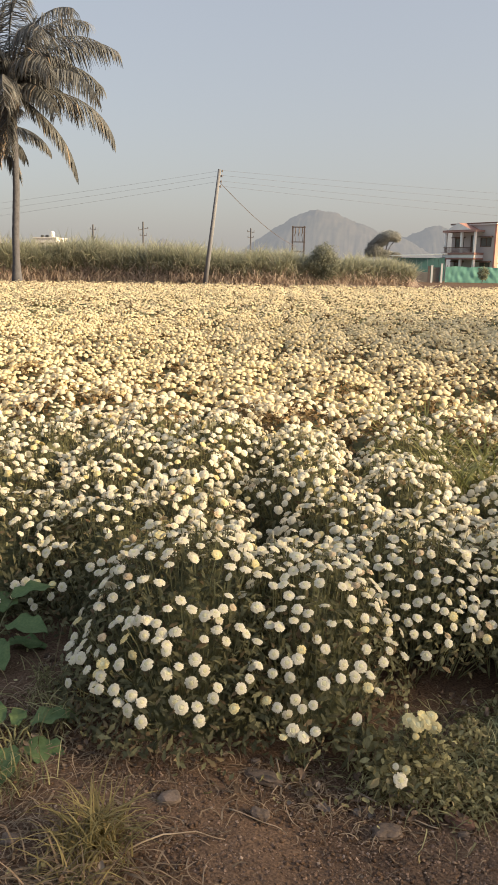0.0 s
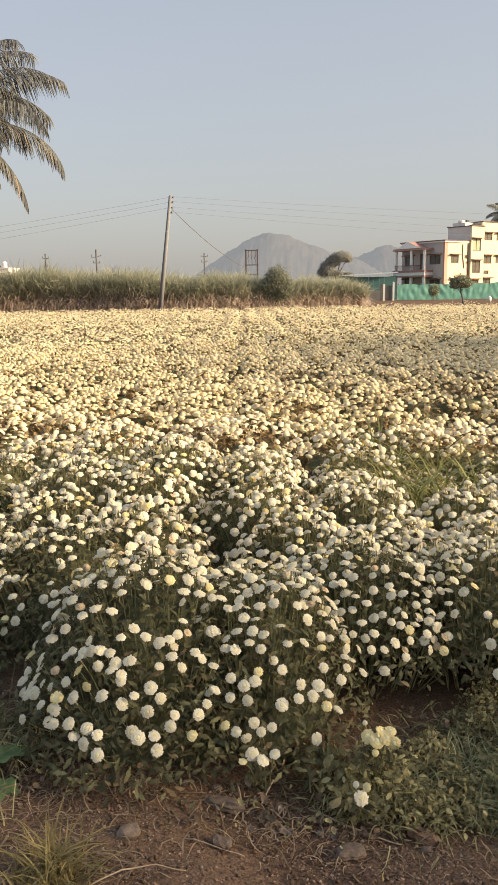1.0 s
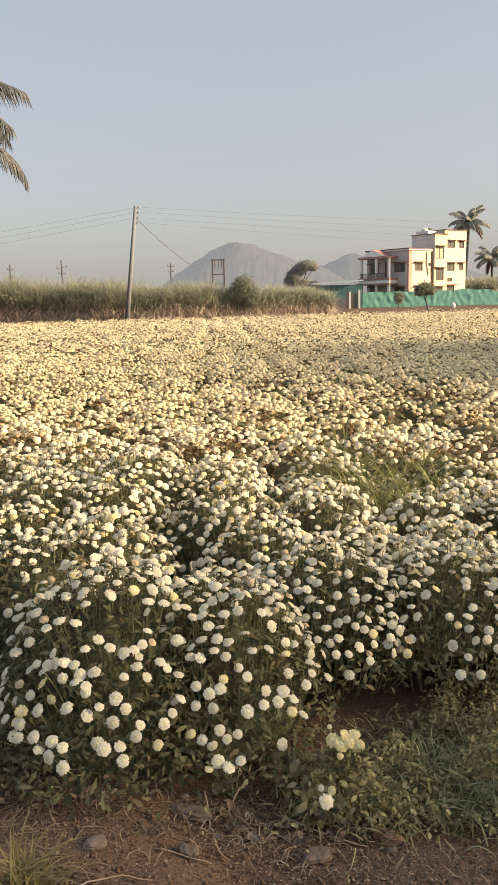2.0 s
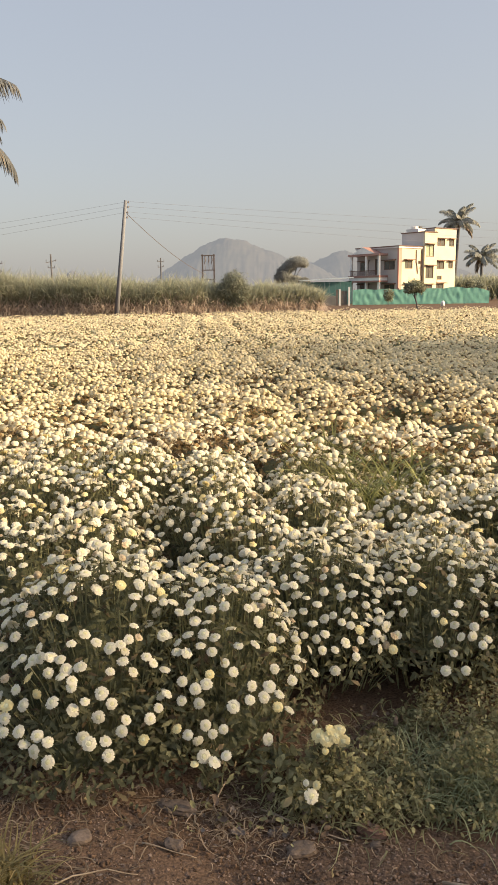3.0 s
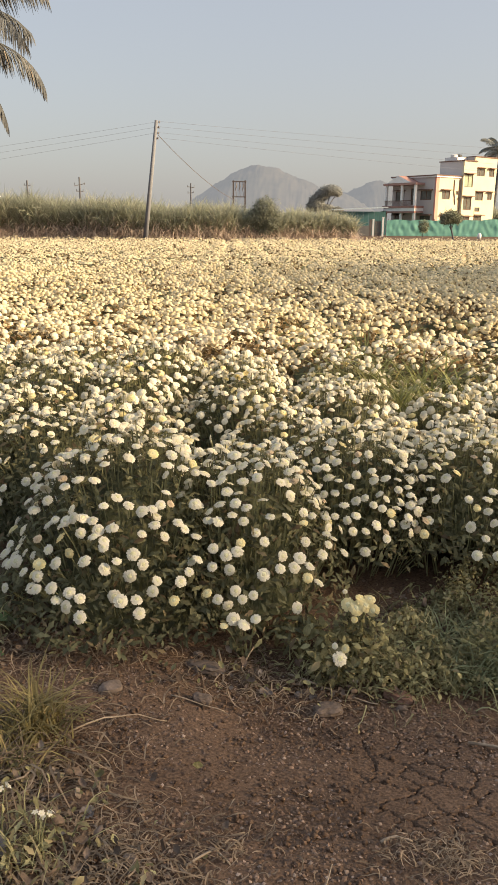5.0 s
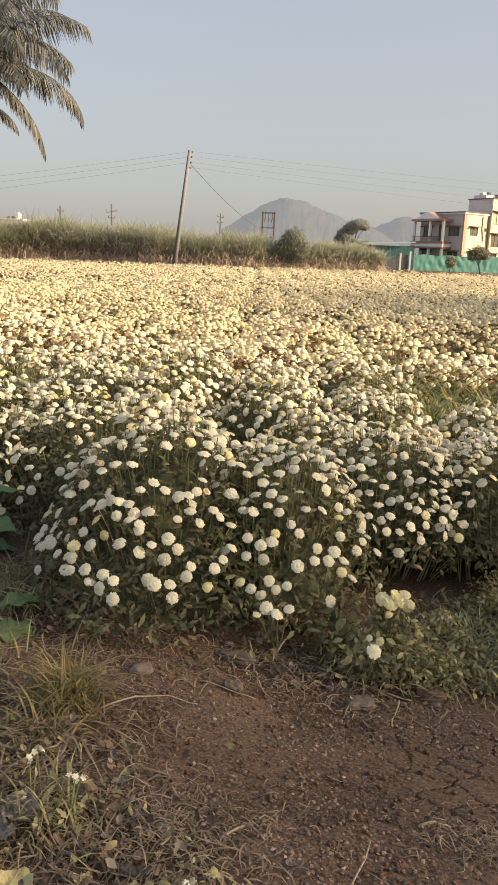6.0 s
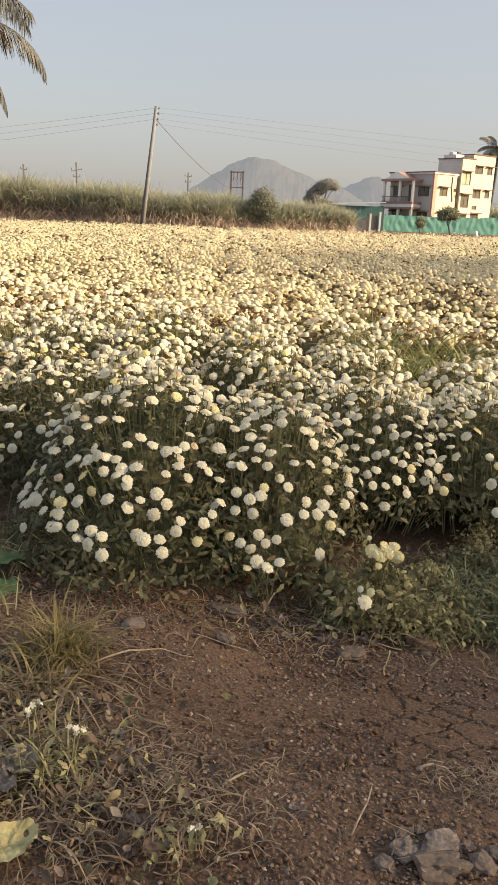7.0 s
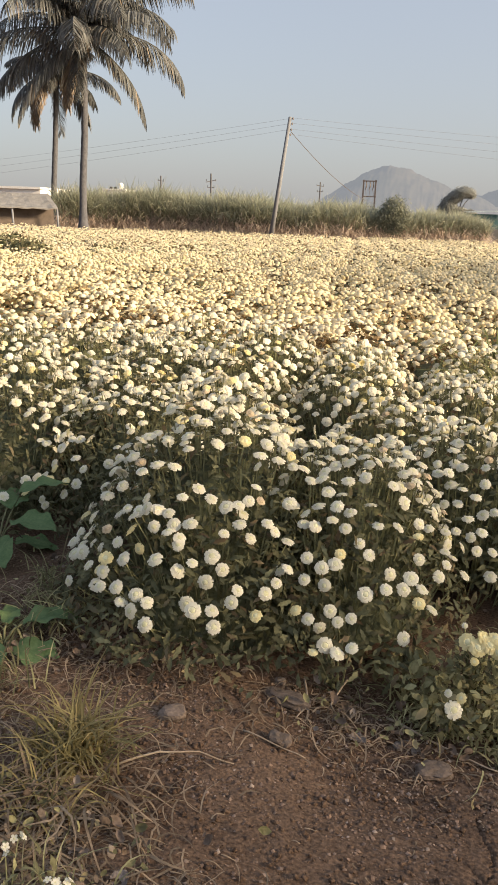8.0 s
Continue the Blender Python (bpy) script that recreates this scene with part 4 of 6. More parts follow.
def green_net():
    th = thing("shade_net", pose(0, 0, 0), "sagging green shade net fence strung between thin posts", "net fence")
    nx, nz = 150, 8
    v = []
    for j in range(nz + 1):
        for i in range(nx + 1):
            u = i / nx
            x = 9.25 + 13.8 * u
            top = 1.52 + 0.10 * abs(math.sin(u * 19)) + (0.10 if 0.62 < u < 0.88 else 0) * math.sin((u - 0.62) / 0.26 * math.pi) - 0.25 * max(0, u - 0.9) / 0.1
            z = 0.06 + (top - 0.06) * j / nz
            y = 80 + 0.010 * math.sin(u * 97 + j * 0.9) + 0.008 * math.sin(u * 31 + j * 1.3) * (1 - j / nz * 0.5) + 0.05 * fnoise(x * 1.6, z * 1.2, 1.7)
            v.append((x, y, z))
    i = np.arange(nx * nz)
    s = (i // nx) * (nx + 1) + i % nx
    part("netting", fastmesh("netting", v, np.stack([s, s + 1, s + nx + 2, s + nx + 1], 1), [NET], smooth=True), th, "creased green netting")
    for k in range(7):
        g = Geo()
        x = 9.4 + 2.25 * k
        g.tube([(x, 80.35, -0.1), (x + 0.05, 80.35, 1.7)], 0.035, 6)
        part("post", g.data("post", [BARK]), th)


green_net()
g = Geo()
g.tube([(16.1, 70, 0), (16.1, 70, 0.36), (16.1, 70, 0.44), (16.1, 70, 0.48)], [0.17, 0.17, 0.09, 0.08], 10)
solid("white_can", g.data("white_can", [WHITE], True), "small white can on the bare ground", "can")

# ---------- hut and far buildings on the palm side ----------


def hut():
    th = thing("hut", pose(-19.92, 42.16, 0, 0, 0, 26), "low farm hut with a worn grey roof and dark walls", "hut")
    g = Geo()
    nx, ny = 26, 10
    for i in range(nx):
        for j in range(ny):
            def p(a, b):
                u, w = a / nx, b / ny
                x = -7.0 * u - 0.15 * w
                return (x - 0.35 * w, -0.4 + 3.6 * w, 1.31 + 0.82 * w + 0.05 * fnoise(a, b, 0.7) + 0.012 * math.sin(a * 1.7))
            g.add([p(i, j), p(i + 1, j), p(i + 1, j + 1), p(i, j + 1)], [(3, 2, 1, 0)])
            if j == 0:
                a, b = Vector(p(i, 0)), Vector(p(i + 1, 0))
                g.add([a, b, b - Vector((0, 0, 0.07)), a - Vector((0, 0, 0.07))], [(0, 1, 2, 3)])
    part("roof", g.data("roof", [THATCH]), th, "worn grey sheet roof")
    g = Geo()
    g.box(-7.0, 0.5, -0.1, -0.25, 0.62, 1.42)
    g.box(-0.62, 0.63, -0.1, -0.5, 3.0, 1.48)
    g.box(-7.0, 3.0, -0.1, -0.7, 3.12, 1.97)
    part("wall", g.data("wall", [HUT_WALL]), th, "dark mud wall")
    for x in (0.0, -2.4, -4.8):
        g = Geo()
        g.tube([(x, -0.3, -0.2), (x - 0.05, -0.3, 1.28)], [0.07, 0.055], 7)
        part("post", g.data("post", [CONCRETE], True), th)
    g = Geo()
    g.box(-6.9, -0.1, -0.1, -0.5, 0.0, 0.28)
    part("ledge", g.data("ledge", [CONCRETE]), th)


hut()


def far_block(x0, x1, y, h, label, tanks):
    th = thing("far_building", pose((x0 + x1) / 2, y, 0), label, "building")
    w = (x1 - x0) / 2
    holes = [(0.25 * 2 * w, h - 1.9, 0.42 * 2 * w, h - 0.9), (0.62 * 2 * w, h - 1.9, 0.8 * 2 * w, h - 0.9)]
    m = Matrix.Translation((-w, 0, 0))
    holed_wall("wall", th, 2 * w, 0, h, 0.25, holes, m, [WHITE, WHITE])
    for a, b, c, d in holes:
        window_part(th, m, a, b, c, d, PANE, False, 1)
    g = Geo()
    g.box(-w, 0.254, 0, -w + 0.25, 6, h)
    g.box(w - 0.25, 0.254, 0, w, 6, h)
    g.box(-w + 0.254, 5.75, 0, w - 0.254, 6, h)
    part("wall", g.data("wall", [WHITE]), th)
    g = Geo()
    g.box(-w - 0.15, -0.2, h + 0.004, w + 0.15, 6.2, h + 0.2)
    part("roof", g.data("roof", [WHITE]), th)
    for x, r, hh, k in tanks:
        g = Geo()
        g.tube([(x, 1.5, h + 0.2), (x, 1.5, h + 0.2 + hh * 0.8), (x, 1.5, h + 0.2 + hh)], [r, r, r * 0.4], 10)
        part("roof_tank", g.data("roof_tank", [k]), th)


far_block(-66.0, -61.3, 160, 6.2, "white far building with tanks above the cane", [(-1.2, 0.35, 0.5, PLASTIC), (-0.2, 0.35, 0.5, PLASTIC), (1.0, 0.5, 1.3, WHITE)])
far_block(-46, -35.0, 70, 3.15, "long white low building behind the hut", [])

# ---------- the flower field ----------
# the plants of the field: centre, half widths, height
FRONT = [(-0.37, 2.30, 0.41, 0.50, 0.51, 250, 0.11), (-0.02, 2.36, 0.36, 0.46, 0.51, 190, 0.19), (0.34, 2.76, 0.44, 0.44, 0.50, 215, 0.20), (0.80, 2.80, 0.46, 0.48, 0.47, 220, 0.21),
         (1.30, 2.86, 0.50, 0.50, 0.46, 210, 0.20), (-0.80, 2.90, 0.44, 0.46, 0.42, 125, 0.13), (-1.30, 2.90, 0.46, 0.48, 0.40, 110, 0.14)]


def head_template(rng, rings, yellow=False):
    """A full double flower: rings of petals over a low dome. Radius about 1."""
    g = Geo()
    n = 8 if len(rings) > 3 else 6
    dome = [(0.62, 0.0), (0.44, 0.15), (0.24, 0.24)] if len(rings) > 3 else [(0.7, 0.0), (0.54, 0.26), (0.28, 0.40)]
    verts = [(math.cos(2 * math.pi * j / n) * r, math.sin(2 * math.pi * j / n) * r, z) for r, z in dome for j in range(n)] + [(0, 0, dome[2][1] + 0.04)]
    faces = [(i * n + j, i * n + (j + 1) % n, (i + 1) * n + (j + 1) % n, (i + 1) * n + j) for i in range(2) for j in range(n)]
    faces += [(2 * n + j, 2 * n + (j + 1) % n, 3 * n) for j in range(n)]
    g.add(verts, faces, 1 if len(rings) > 3 else 0)
    for count, r0, r1, z0, z1, w in rings:
        ph = rng.rand() * 6
        for j in range(count):
            a = ph + 2 * math.pi * (j + 0.35 * rng.normal() * 0.5) / count
            o, s = Vector((math.cos(a), math.sin(a), 0)), Vector((-math.sin(a), math.cos(a), 0))
            k = rng.uniform(0.90, 1.06)
            za, zb = z0, z1 + rng.normal() * 0.05
            p = [o * r0 + Vector((0, 0, za)), o * (r0 + (r1 - r0) * 0.6) * k + Vector((0, 0, (za + zb) / 2 + 0.06)), o * r1 * k + Vector((0, 0, zb))]
            g.blade(p, [w * 0.65, w * 1.05, w * 0.74], s, 0)
    return g


RINGS = [(15, 0.32, 0.98, -0.02, -0.16, 0.37), (15, 0.30, 0.99, 0.04, -0.03, 0.36), (13, 0.28, 0.80, 0.10, 0.07, 0.32), (10, 0.26, 0.58, 0.16, 0.15, 0.26)]
rng0 = np.random.RandomState(2)
HEADS = [head_template(rng0, RINGS).data("flower_head", [PETAL, CORE]) for i in range(4)]
HEADS_Y = [head_template(rng0, RINGS).data("flower_head", [PETAL_Y, CORE]) for i in range(2)]
SMALL = [(10, 0.30, 0.97, -0.02, -0.25, 0.56), (9, 0.28, 0.98, 0.14, 0.03, 0.56), (6, 0.20, 0.68, 0.33, 0.27, 0.52)]
FIELD_HEADS = [head_template(rng0, SMALL).data("flower_head", [PETAL, CORE]) for i in range(4)]
FIELD_HEADS_Y = [head_template(rng0, SMALL).data("flower_head", [PETAL_Y, PETAL_Y]) for i in range(2)]
HEADS_O = [head_template(rng0, RINGS[:3]).data("flower_head", [PETAL_O, CORE]) for i in range(1)]

LEAF_V = [(0, 0, 0), (0.34, -0.15, 0.05), (0.42, -0.10, 0.02), (0.66, -0.20, 0.02), (0.76, -0.12, -0.04), (1.0, 0, -0.20), (0.76, 0.12, -0.04), (0.66, 0.20, 0.02), (0.42, 0.10, 0.02), (0.34, 0.15, 0.05)]
LEAF_F = [(0, 1, 2), (2, 3, 4), (4, 5, 6), (6, 7, 8), (8, 9, 0), (0, 2, 8), (2, 4, 8), (4, 6, 8)]


PLAIN_V = [(0, 0, 0), (0.42, -0.15, 0.04), (0.72, -0.17, 0.0), (1, 0, -0.16), (0.66, 0.18, 0.02), (0.36, 0.13, 0.04)]
PLAIN_F = [(0, 1, 5), (1, 2, 5), (2, 4, 5), (2, 3, 4)]


def dome_z(r, h, skirt):
    return skirt + (h - skirt) * (1 - np.clip(r, 0, 1.1) ** 2.4)


def all_height(x, y, plants, skirt=0.13):
    z = np.zeros(np.shape(x))
    for p in plants:
        r = np.hypot((x - p[0]) / p[2], (y - p[1]) / p[3])
        z = np.maximum(z, np.where(r < 1, dome_z(r, p[4], skirt), 0))
    return z


def flower_plant(p, others, seed, label, white=HEADS, yellow=HEADS_Y, spots=()):
    """One bushy plant: leaves, stems and its flower heads."""
    cx, cy, rx, ry, h, count, least = p
    rng = np.random.RandomState(seed)
    z0 = ground_z(cx, cy)
    th = thing("chrysanthemum_plant", pose(cx, cy, z0), label, "flowering plant", "chrysanthemum plants")
    near = [o for o in others if o is not p and abs(o[0] - cx) < 1.3 and abs(o[1] - cy) < 1.3]
    heads, tries = [], 0
    for x, y in spots:
        heads.append(np.array((x - cx, y - cy, float(dome_z(math.hypot((x - cx) / rx, (y - cy) / ry), h, 0.12)))))
    face = max((b[1] for b in heads), default=-9.0)
    while len(heads) < count and tries < 9000:
        tries += 1
        if heads and rng.rand() < 0.34:
            b = heads[rng.randint(len(heads))]
            a, d = rng.rand() * 6.28, rng.uniform(0.034, 0.05)
            x, y = b[0] + math.cos(a) * d, b[1] + math.sin(a) * d
        else:
            a, d = rng.rand() * 6.28, rng.rand() ** 0.5 * 1.02
            x, y = math.cos(a) * d * rx, math.sin(a) * d * ry
        r = math.hypot(x / rx, y / ry)
        if r > 1.04:
            continue
        z = float(dome_z(r, h, 0.12)) + rng.normal() * 0.022
        if near and float(all_height(np.float64(x + cx), np.float64(y + cy), near)) > z + 0.05:
            continue
        if z < least + rng.normal() * 0.035 or y > 0.75 * ry:
            continue
        q = np.array((x, y, z))
        if y < face - 0.12 and rng.rand() < (0.62 if x > -0.5 * rx else 0.0):
            continue
        if any((q[0] - b[0]) ** 2 + (q[1] - b[1]) ** 2 + (q[2] - b[2]) ** 2 < 0.034 ** 2 for b in heads):
            continue
        heads.append(q)
    g = Geo()
    for x, y, z in heads:
        r = math.hypot(x / rx, y / ry)
        up = Vector((x / rx ** 1.3 * 0.66 * r, y / ry ** 1.3 * 0.8 * r, 0.7)) + Vector(rng.normal(size=3)) * 0.26
        up.normalize()
        pick = rng.rand()
        data = yellow[rng.randint(2)] if pick < 0.08 else HEADS_O[0] if pick < 0.12 else white[rng.randint(4)]
        s = rng.uniform(0.0155, 0.0222) * (0.90 if white is HEADS else 1.0) * (0.8 if 0.08 < pick < 0.12 else 1)
        m = Matrix.Translation((x, y, z)) @ up.to_track_quat("Z", "Y").to_matrix().to_4x4() @ pose(0, 0, 0, 0, 0, rng.uniform(0, 360)) @ Matrix.Scale(s, 4)
        part("flower_head", data, th, "yellowish flower" if pick < 0.08 else "withered flower" if pick < 0.12 else "", m)
        foot = Vector((x * 0.72, y * 0.72, max(0.02, z - rng.uniform(0.18, 0.32))))
        tip = Vector((x, y, z)) - up * 0.002
        g.tube([foot, foot.lerp(tip, 0.55) + Vector(rng.normal(size=3)) * 0.008, tip], [0.0026, 0.0021, 0.0018], 3, 0, False)
    for i in range(int(count * 1.1)):
        a, d = rng.rand() * 6.28, rng.rand() ** 0.5 * 0.98
        x, y = math.cos(a) * d * rx, math.sin(a) * d * ry
        tip = Vector((x, y, float(dome_z(d, h, 0.1)) - 0.03 - 0.06 * rng.rand())) + Vector(rng.normal(size=3)) * 0.012
        foot = Vector((x * 0.75, y * 0.75, max(0.03, tip.z - rng.uniform(0.12, 0.25))))
        if tip.z > least - 0.04:
            g.tube([foot, foot.lerp(tip, 0.5) + Vector(rng.normal(size=3)) * 0.01, tip], [0.0024, 0.002, 0.0022], 3, 0, False)
    for i in range(34 if least >= 0.19 else 16):
        a, d = rng.rand() * 6.28, rng.rand() ** 0.5 * 0.75
        x, y = math.cos(a) * d * rx, math.sin(a) * d * ry
        g.tube([(x * 0.2, y * 0.2, 0), (x * 0.7, y * 0.7, h * 0.3), (x, y, float(dome_z(d, h, 0.1)) * 0.85)], [0.006, 0.004, 0.003], 4, 0, False)
    part("stalk_tangle", g.data("stalk_tangle", [STEM]), th)
    # leaves through the outer shell
    n = int((7000 if white is HEADS else 3600 if cy < 4.05 else 2000) * rx * ry / 0.3)
    a, d = rng.rand(n) * 6.28, rng.rand(n) ** 0.5 * 1.04
    x, y = np.cos(a) * d * rx, np.sin(a) * d * ry
    top = dome_z(np.clip(d, 0, 1), h, 0.10)
    z = np.clip(top - 0.02 - 0.24 * rng.rand(n) ** 1.3 * top / h, 0.015, None)
    bare = 0.12 if least >= 0.2 else 0.04 if least >= 0.19 else 0.0
    keep = z > bare + (0.05 * rng.rand(n) if bare else 0)
    x, y, z, n = x[keep], y[keep], z[keep], int(keep.sum())
    pos = np.stack([x, y, z], 1)
    up = np.stack([x / rx, y / ry, np.full(n, 0.8)], 1) + rng.normal(size=(n, 3)) * 0.5
    v, f = scatter(*((LEAF_V, LEAF_F) if cy < 2.5 else (PLAIN_V, PLAIN_F)), pos, rng.uniform(0.02, 0.05, n) * (0.86 if white is HEADS else 1.0), up, rng.rand(n) * 6.28)
    part("foliage", fastmesh("foliage", v, f, [LEAF]), th, "grey-green lobed leaves")
    # a loose dark core so that no light shows through, shade in its colour
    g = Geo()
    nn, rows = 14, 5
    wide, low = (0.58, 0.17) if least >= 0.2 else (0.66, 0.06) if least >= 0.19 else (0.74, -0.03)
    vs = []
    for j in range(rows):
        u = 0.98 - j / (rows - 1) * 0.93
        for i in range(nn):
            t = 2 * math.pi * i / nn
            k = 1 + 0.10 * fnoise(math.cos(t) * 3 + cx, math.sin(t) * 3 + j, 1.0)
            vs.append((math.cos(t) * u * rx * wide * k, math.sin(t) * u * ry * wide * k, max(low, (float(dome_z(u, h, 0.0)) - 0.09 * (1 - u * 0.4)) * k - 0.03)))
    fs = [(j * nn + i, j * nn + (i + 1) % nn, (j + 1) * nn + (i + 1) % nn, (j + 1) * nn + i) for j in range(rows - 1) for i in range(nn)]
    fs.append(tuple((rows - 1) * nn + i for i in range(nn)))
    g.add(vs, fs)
    part("shade_core", g.data("shade_core", [LEAF_SHADE], True), th)
    return th


def in_view(x, y, pad=0.8):
    """A stretch of plan that widens away from the field's near edge."""
    return (x > -0.62 * y - pad) & (x < 0.44 * y + pad)


def field_plants():
    rng = np.random.RandomState(9)
    out = []
    y = 3.32
    row = 0
    while y < 60:
        step = 0.50 if y < 16 else 0.62
        x = -0.62 * y - 1.5 + (row % 2) * step / 2
        while x < 0.35 * y + 1.4:
            px, py = x + rng.normal() * 0.07, y + rng.normal() * 0.07
            hollow = math.exp(-((px - 0.85) / 0.35) ** 2 - ((py - 4.75) / 0.5) ** 2)
            h = 0.40 + 0.05 * rng.normal() + 0.07 * fnoise(px, py, 0.45, 3.0) - 0.16 * hollow
            if py < edge_line(px) - 0.5 and rng.rand() > 0.75 * hollow:
                k = rng.uniform(0.9, 1.12) * step / 0.50
                out.append((px, py, 0.36 * k, 0.36 * k, max(0.22, h), 125 - int(55 * float(smooth01(-0.7, -1.3, px))), 0.15))
            x += step
        y += step * 0.92
        row += 1
    return out


FIELD = field_plants()
near_things = [p for p in FIELD if p[1] < 4.85 and -0.55 * p[1] < p[0] < 0.40 * p[1]]
rest = [p for p in FIELD if p not in near_things]
everyone = FRONT + near_things
# where the flowers that stand out on the near faces of the mounds sit
FACE_A = [(-0.48, 2.0), (-0.53, 2.0), (-0.55, 2.0), (-0.58, 1.99), (-0.5, 1.95), (-0.44, 1.94), (-0.4, 1.93), (-0.44, 1.97), (-0.41, 1.96), (-0.39, 1.94), (-0.37, 1.92), (-0.37, 1.91), (-0.42, 1.89), (-0.56, 1.93), (-0.56, 1.91), (-0.56, 1.89), (-0.51, 1.87), (-0.33, 1.89),
          (-0.26, 1.9), (-0.27, 1.95), (-0.24, 1.98), (-0.35, 2.01), (-0.23, 2.03), (-0.25, 2.01), (-0.52, 2.08), (-0.48, 2.08), (-0.46, 2.21), (-0.23, 2.16), (-0.23, 2.12), (-0.22, 2.07), (-0.18, 2.02), (-0.16, 2.02), (-0.13, 2.03), (-0.12, 1.99), (-0.14, 1.95), (-0.16, 1.92), (-0.22, 1.89),
          (-0.23, 1.87), (-0.46, 1.83), (-0.26, 1.83), (-0.19, 2.25), (-0.28, 2.26), (-0.33, 2.2)]
FACE_B = [(-0.07, 2.11), (-0.1, 2.1), (-0.1, 2.08), (-0.07, 2.07), (-0.08, 2.02), (-0.08, 1.99), (-0.01, 2.01), (-0.03, 1.98), (-0.06, 1.94), (-0.03, 1.93), (-0.01, 1.95), (0.01, 1.94), (0.04, 1.95), (-0.12, 2.3), (-0.05, 2.31), (-0.05, 2.14), (-0.1, 2.18), (-0.07, 2.2), (0.01, 2.1), (-0.03, 2.08),
          (0.08, 2.1), (0.13, 2.13), (0.18, 2.19), (0.18, 2.16), (0.12, 2.04), (0.17, 2.07), (0.2, 2.08), (0.26, 2.21), (0.32, 2.34), (0.24, 2.15), (0.14, 2.2)]
FACE_C = [(0.36, 2.42), (0.29, 2.42), (0.33, 2.41), (0.35, 2.39), (0.44, 2.48), (0.36, 2.45), (0.39, 2.46), (0.51, 2.52), (0.51, 2.55), (0.42, 2.45), (0.45, 2.45), (0.48, 2.45), (0.55, 2.44), (0.29, 2.47)]
for i, p in enumerate(FRONT):
    flower_plant(p, everyone, 100 + i, spots=(FACE_A, FACE_B, FACE_C)[i] if i < 3 else (), label="bushy chrysanthemum plant full of creamy white flowers at the field's edge" if i else "broad mounded chrysanthemum plant with creamy white flowers above bare soil")
for i, p in enumerate(near_things):
    flower_plant(p, everyone, 200 + i, "chrysanthemum plant covered with creamy white flowers in the field", FIELD_HEADS, FIELD_HEADS_Y)


def ring_template(n, rows, scallop=0.91):
    """A low-poly double flower seen from some metres: rings (radius, height) closed by a top point."""
    v, f = [], []
    for i, (r, z) in enumerate(rows):
        for j in range(n):
            t = 2 * math.pi * (j + 0.5 * i) / n
            k = r * (1.0 if j % 2 else scallop)
            v.append((math.cos(t) * k, math.sin(t) * k, z))
    v.append((0, 0, rows[-1][1] + (0.10 if len(rows) > 1 else 0.6)))
    for i in range(len(rows) - 1):
        for j in range(n):
            a, b, c, d = i * n + j, i * n + (j + 1) % n, (i + 1) * n + (j + 1) % n, (i + 1) * n + j
            f += [(a, b, d), (b, c, d)]
    for j in range(n):
        f.append(((len(rows) - 1) * n + j, (len(rows) - 1) * n + (j + 1) % n, len(v) - 1))
    return v, f


def field_stuff(name, plants, per, size, tmpl, leaves, leaf_size, seed, label, crinkle=0.10, petal=None):
    rng = np.random.RandomState(seed)
    P = np.array(plants)
    pick = np.repeat(np.arange(len(P)), per)
    n = len(pick)
    q = P[pick]
    k = np.tile(np.arange(per), len(P))
    a = k * 2.39996 + np.repeat(rng.rand(len(P)) * 6.28, per) + 0.18 * rng.normal(size=n)
    d = np.clip(((k + 0.5) / per) ** 0.5 + 0.035 * rng.normal(size=n), 0.02, 1.05)
    x, y = q[:, 0] + np.cos(a) * d * q[:, 2], q[:, 1] + np.sin(a) * d * q[:, 3]
    gap = np.array([fnoise(u * 0.75, w * 1.25, 2.9, 5.0) for u, w in zip(x, y)]) + 0.14 * rng.normal(size=n) > -0.12
    x, y, a, d, q, n = x[gap], y[gap], a[gap], d[gap], q[gap], int(gap.sum())
    z = dome_z(d, q[:, 4], q[:, 4] * 0.45) + rng.normal(size=n) * 0.03
    up = np.stack([np.cos(a) * d * 0.6, np.sin(a) * d * 0.6 - 0.1, np.full(n, 0.9)], 1) + rng.normal(size=(n, 3)) * 0.22
    v, f = scatter(*tmpl, np.stack([x, y, z], 1), size * rng.uniform(0.8, 1.2, n), up, rng.rand(n) * 6.28)
    v = np.asarray(v) + rng.normal(size=(len(v), 3)) * size * crinkle
    solid("flower_heads", fastmesh("flower_heads", v, f, [petal or PETAL_SUN_WARM]), "countless creamy white chrysanthemum flowers of the field, " + label, "flowers", "stuff")
    pick = np.repeat(np.arange(len(P)), leaves)
    n = len(pick)
    q = P[pick]
    a, d = rng.rand(n) * 6.28, rng.rand(n) ** 0.5 * 1.05
    pos = np.stack([q[:, 0] + np.cos(a) * d * q[:, 2], q[:, 1] + np.sin(a) * d * q[:, 3], dome_z(d, q[:, 4], q[:, 4] * 0.4) - 0.03 - 0.16 * rng.rand(n)], 1)
    up = np.stack([np.cos(a) * d, np.sin(a) * d, np.full(n, 0.8)], 1) + rng.normal(size=(n, 3)) * 0.5
    v, f = scatter([(0, 0, 0), (0.5, -0.28, 0.03), (1, 0, -0.1), (0.5, 0.28, 0.03)], [(0, 1, 2), (0, 2, 3)], pos, leaf_size * rng.uniform(0.7, 1.3, n), up, rng.rand(n) * 6.28)
    solid("flower_foliage", fastmesh("flower_foliage", v, f, [FIELD_LEAF]), "grey-green chrysanthemum leaves between the flowers, " + label, "foliage", "stuff")


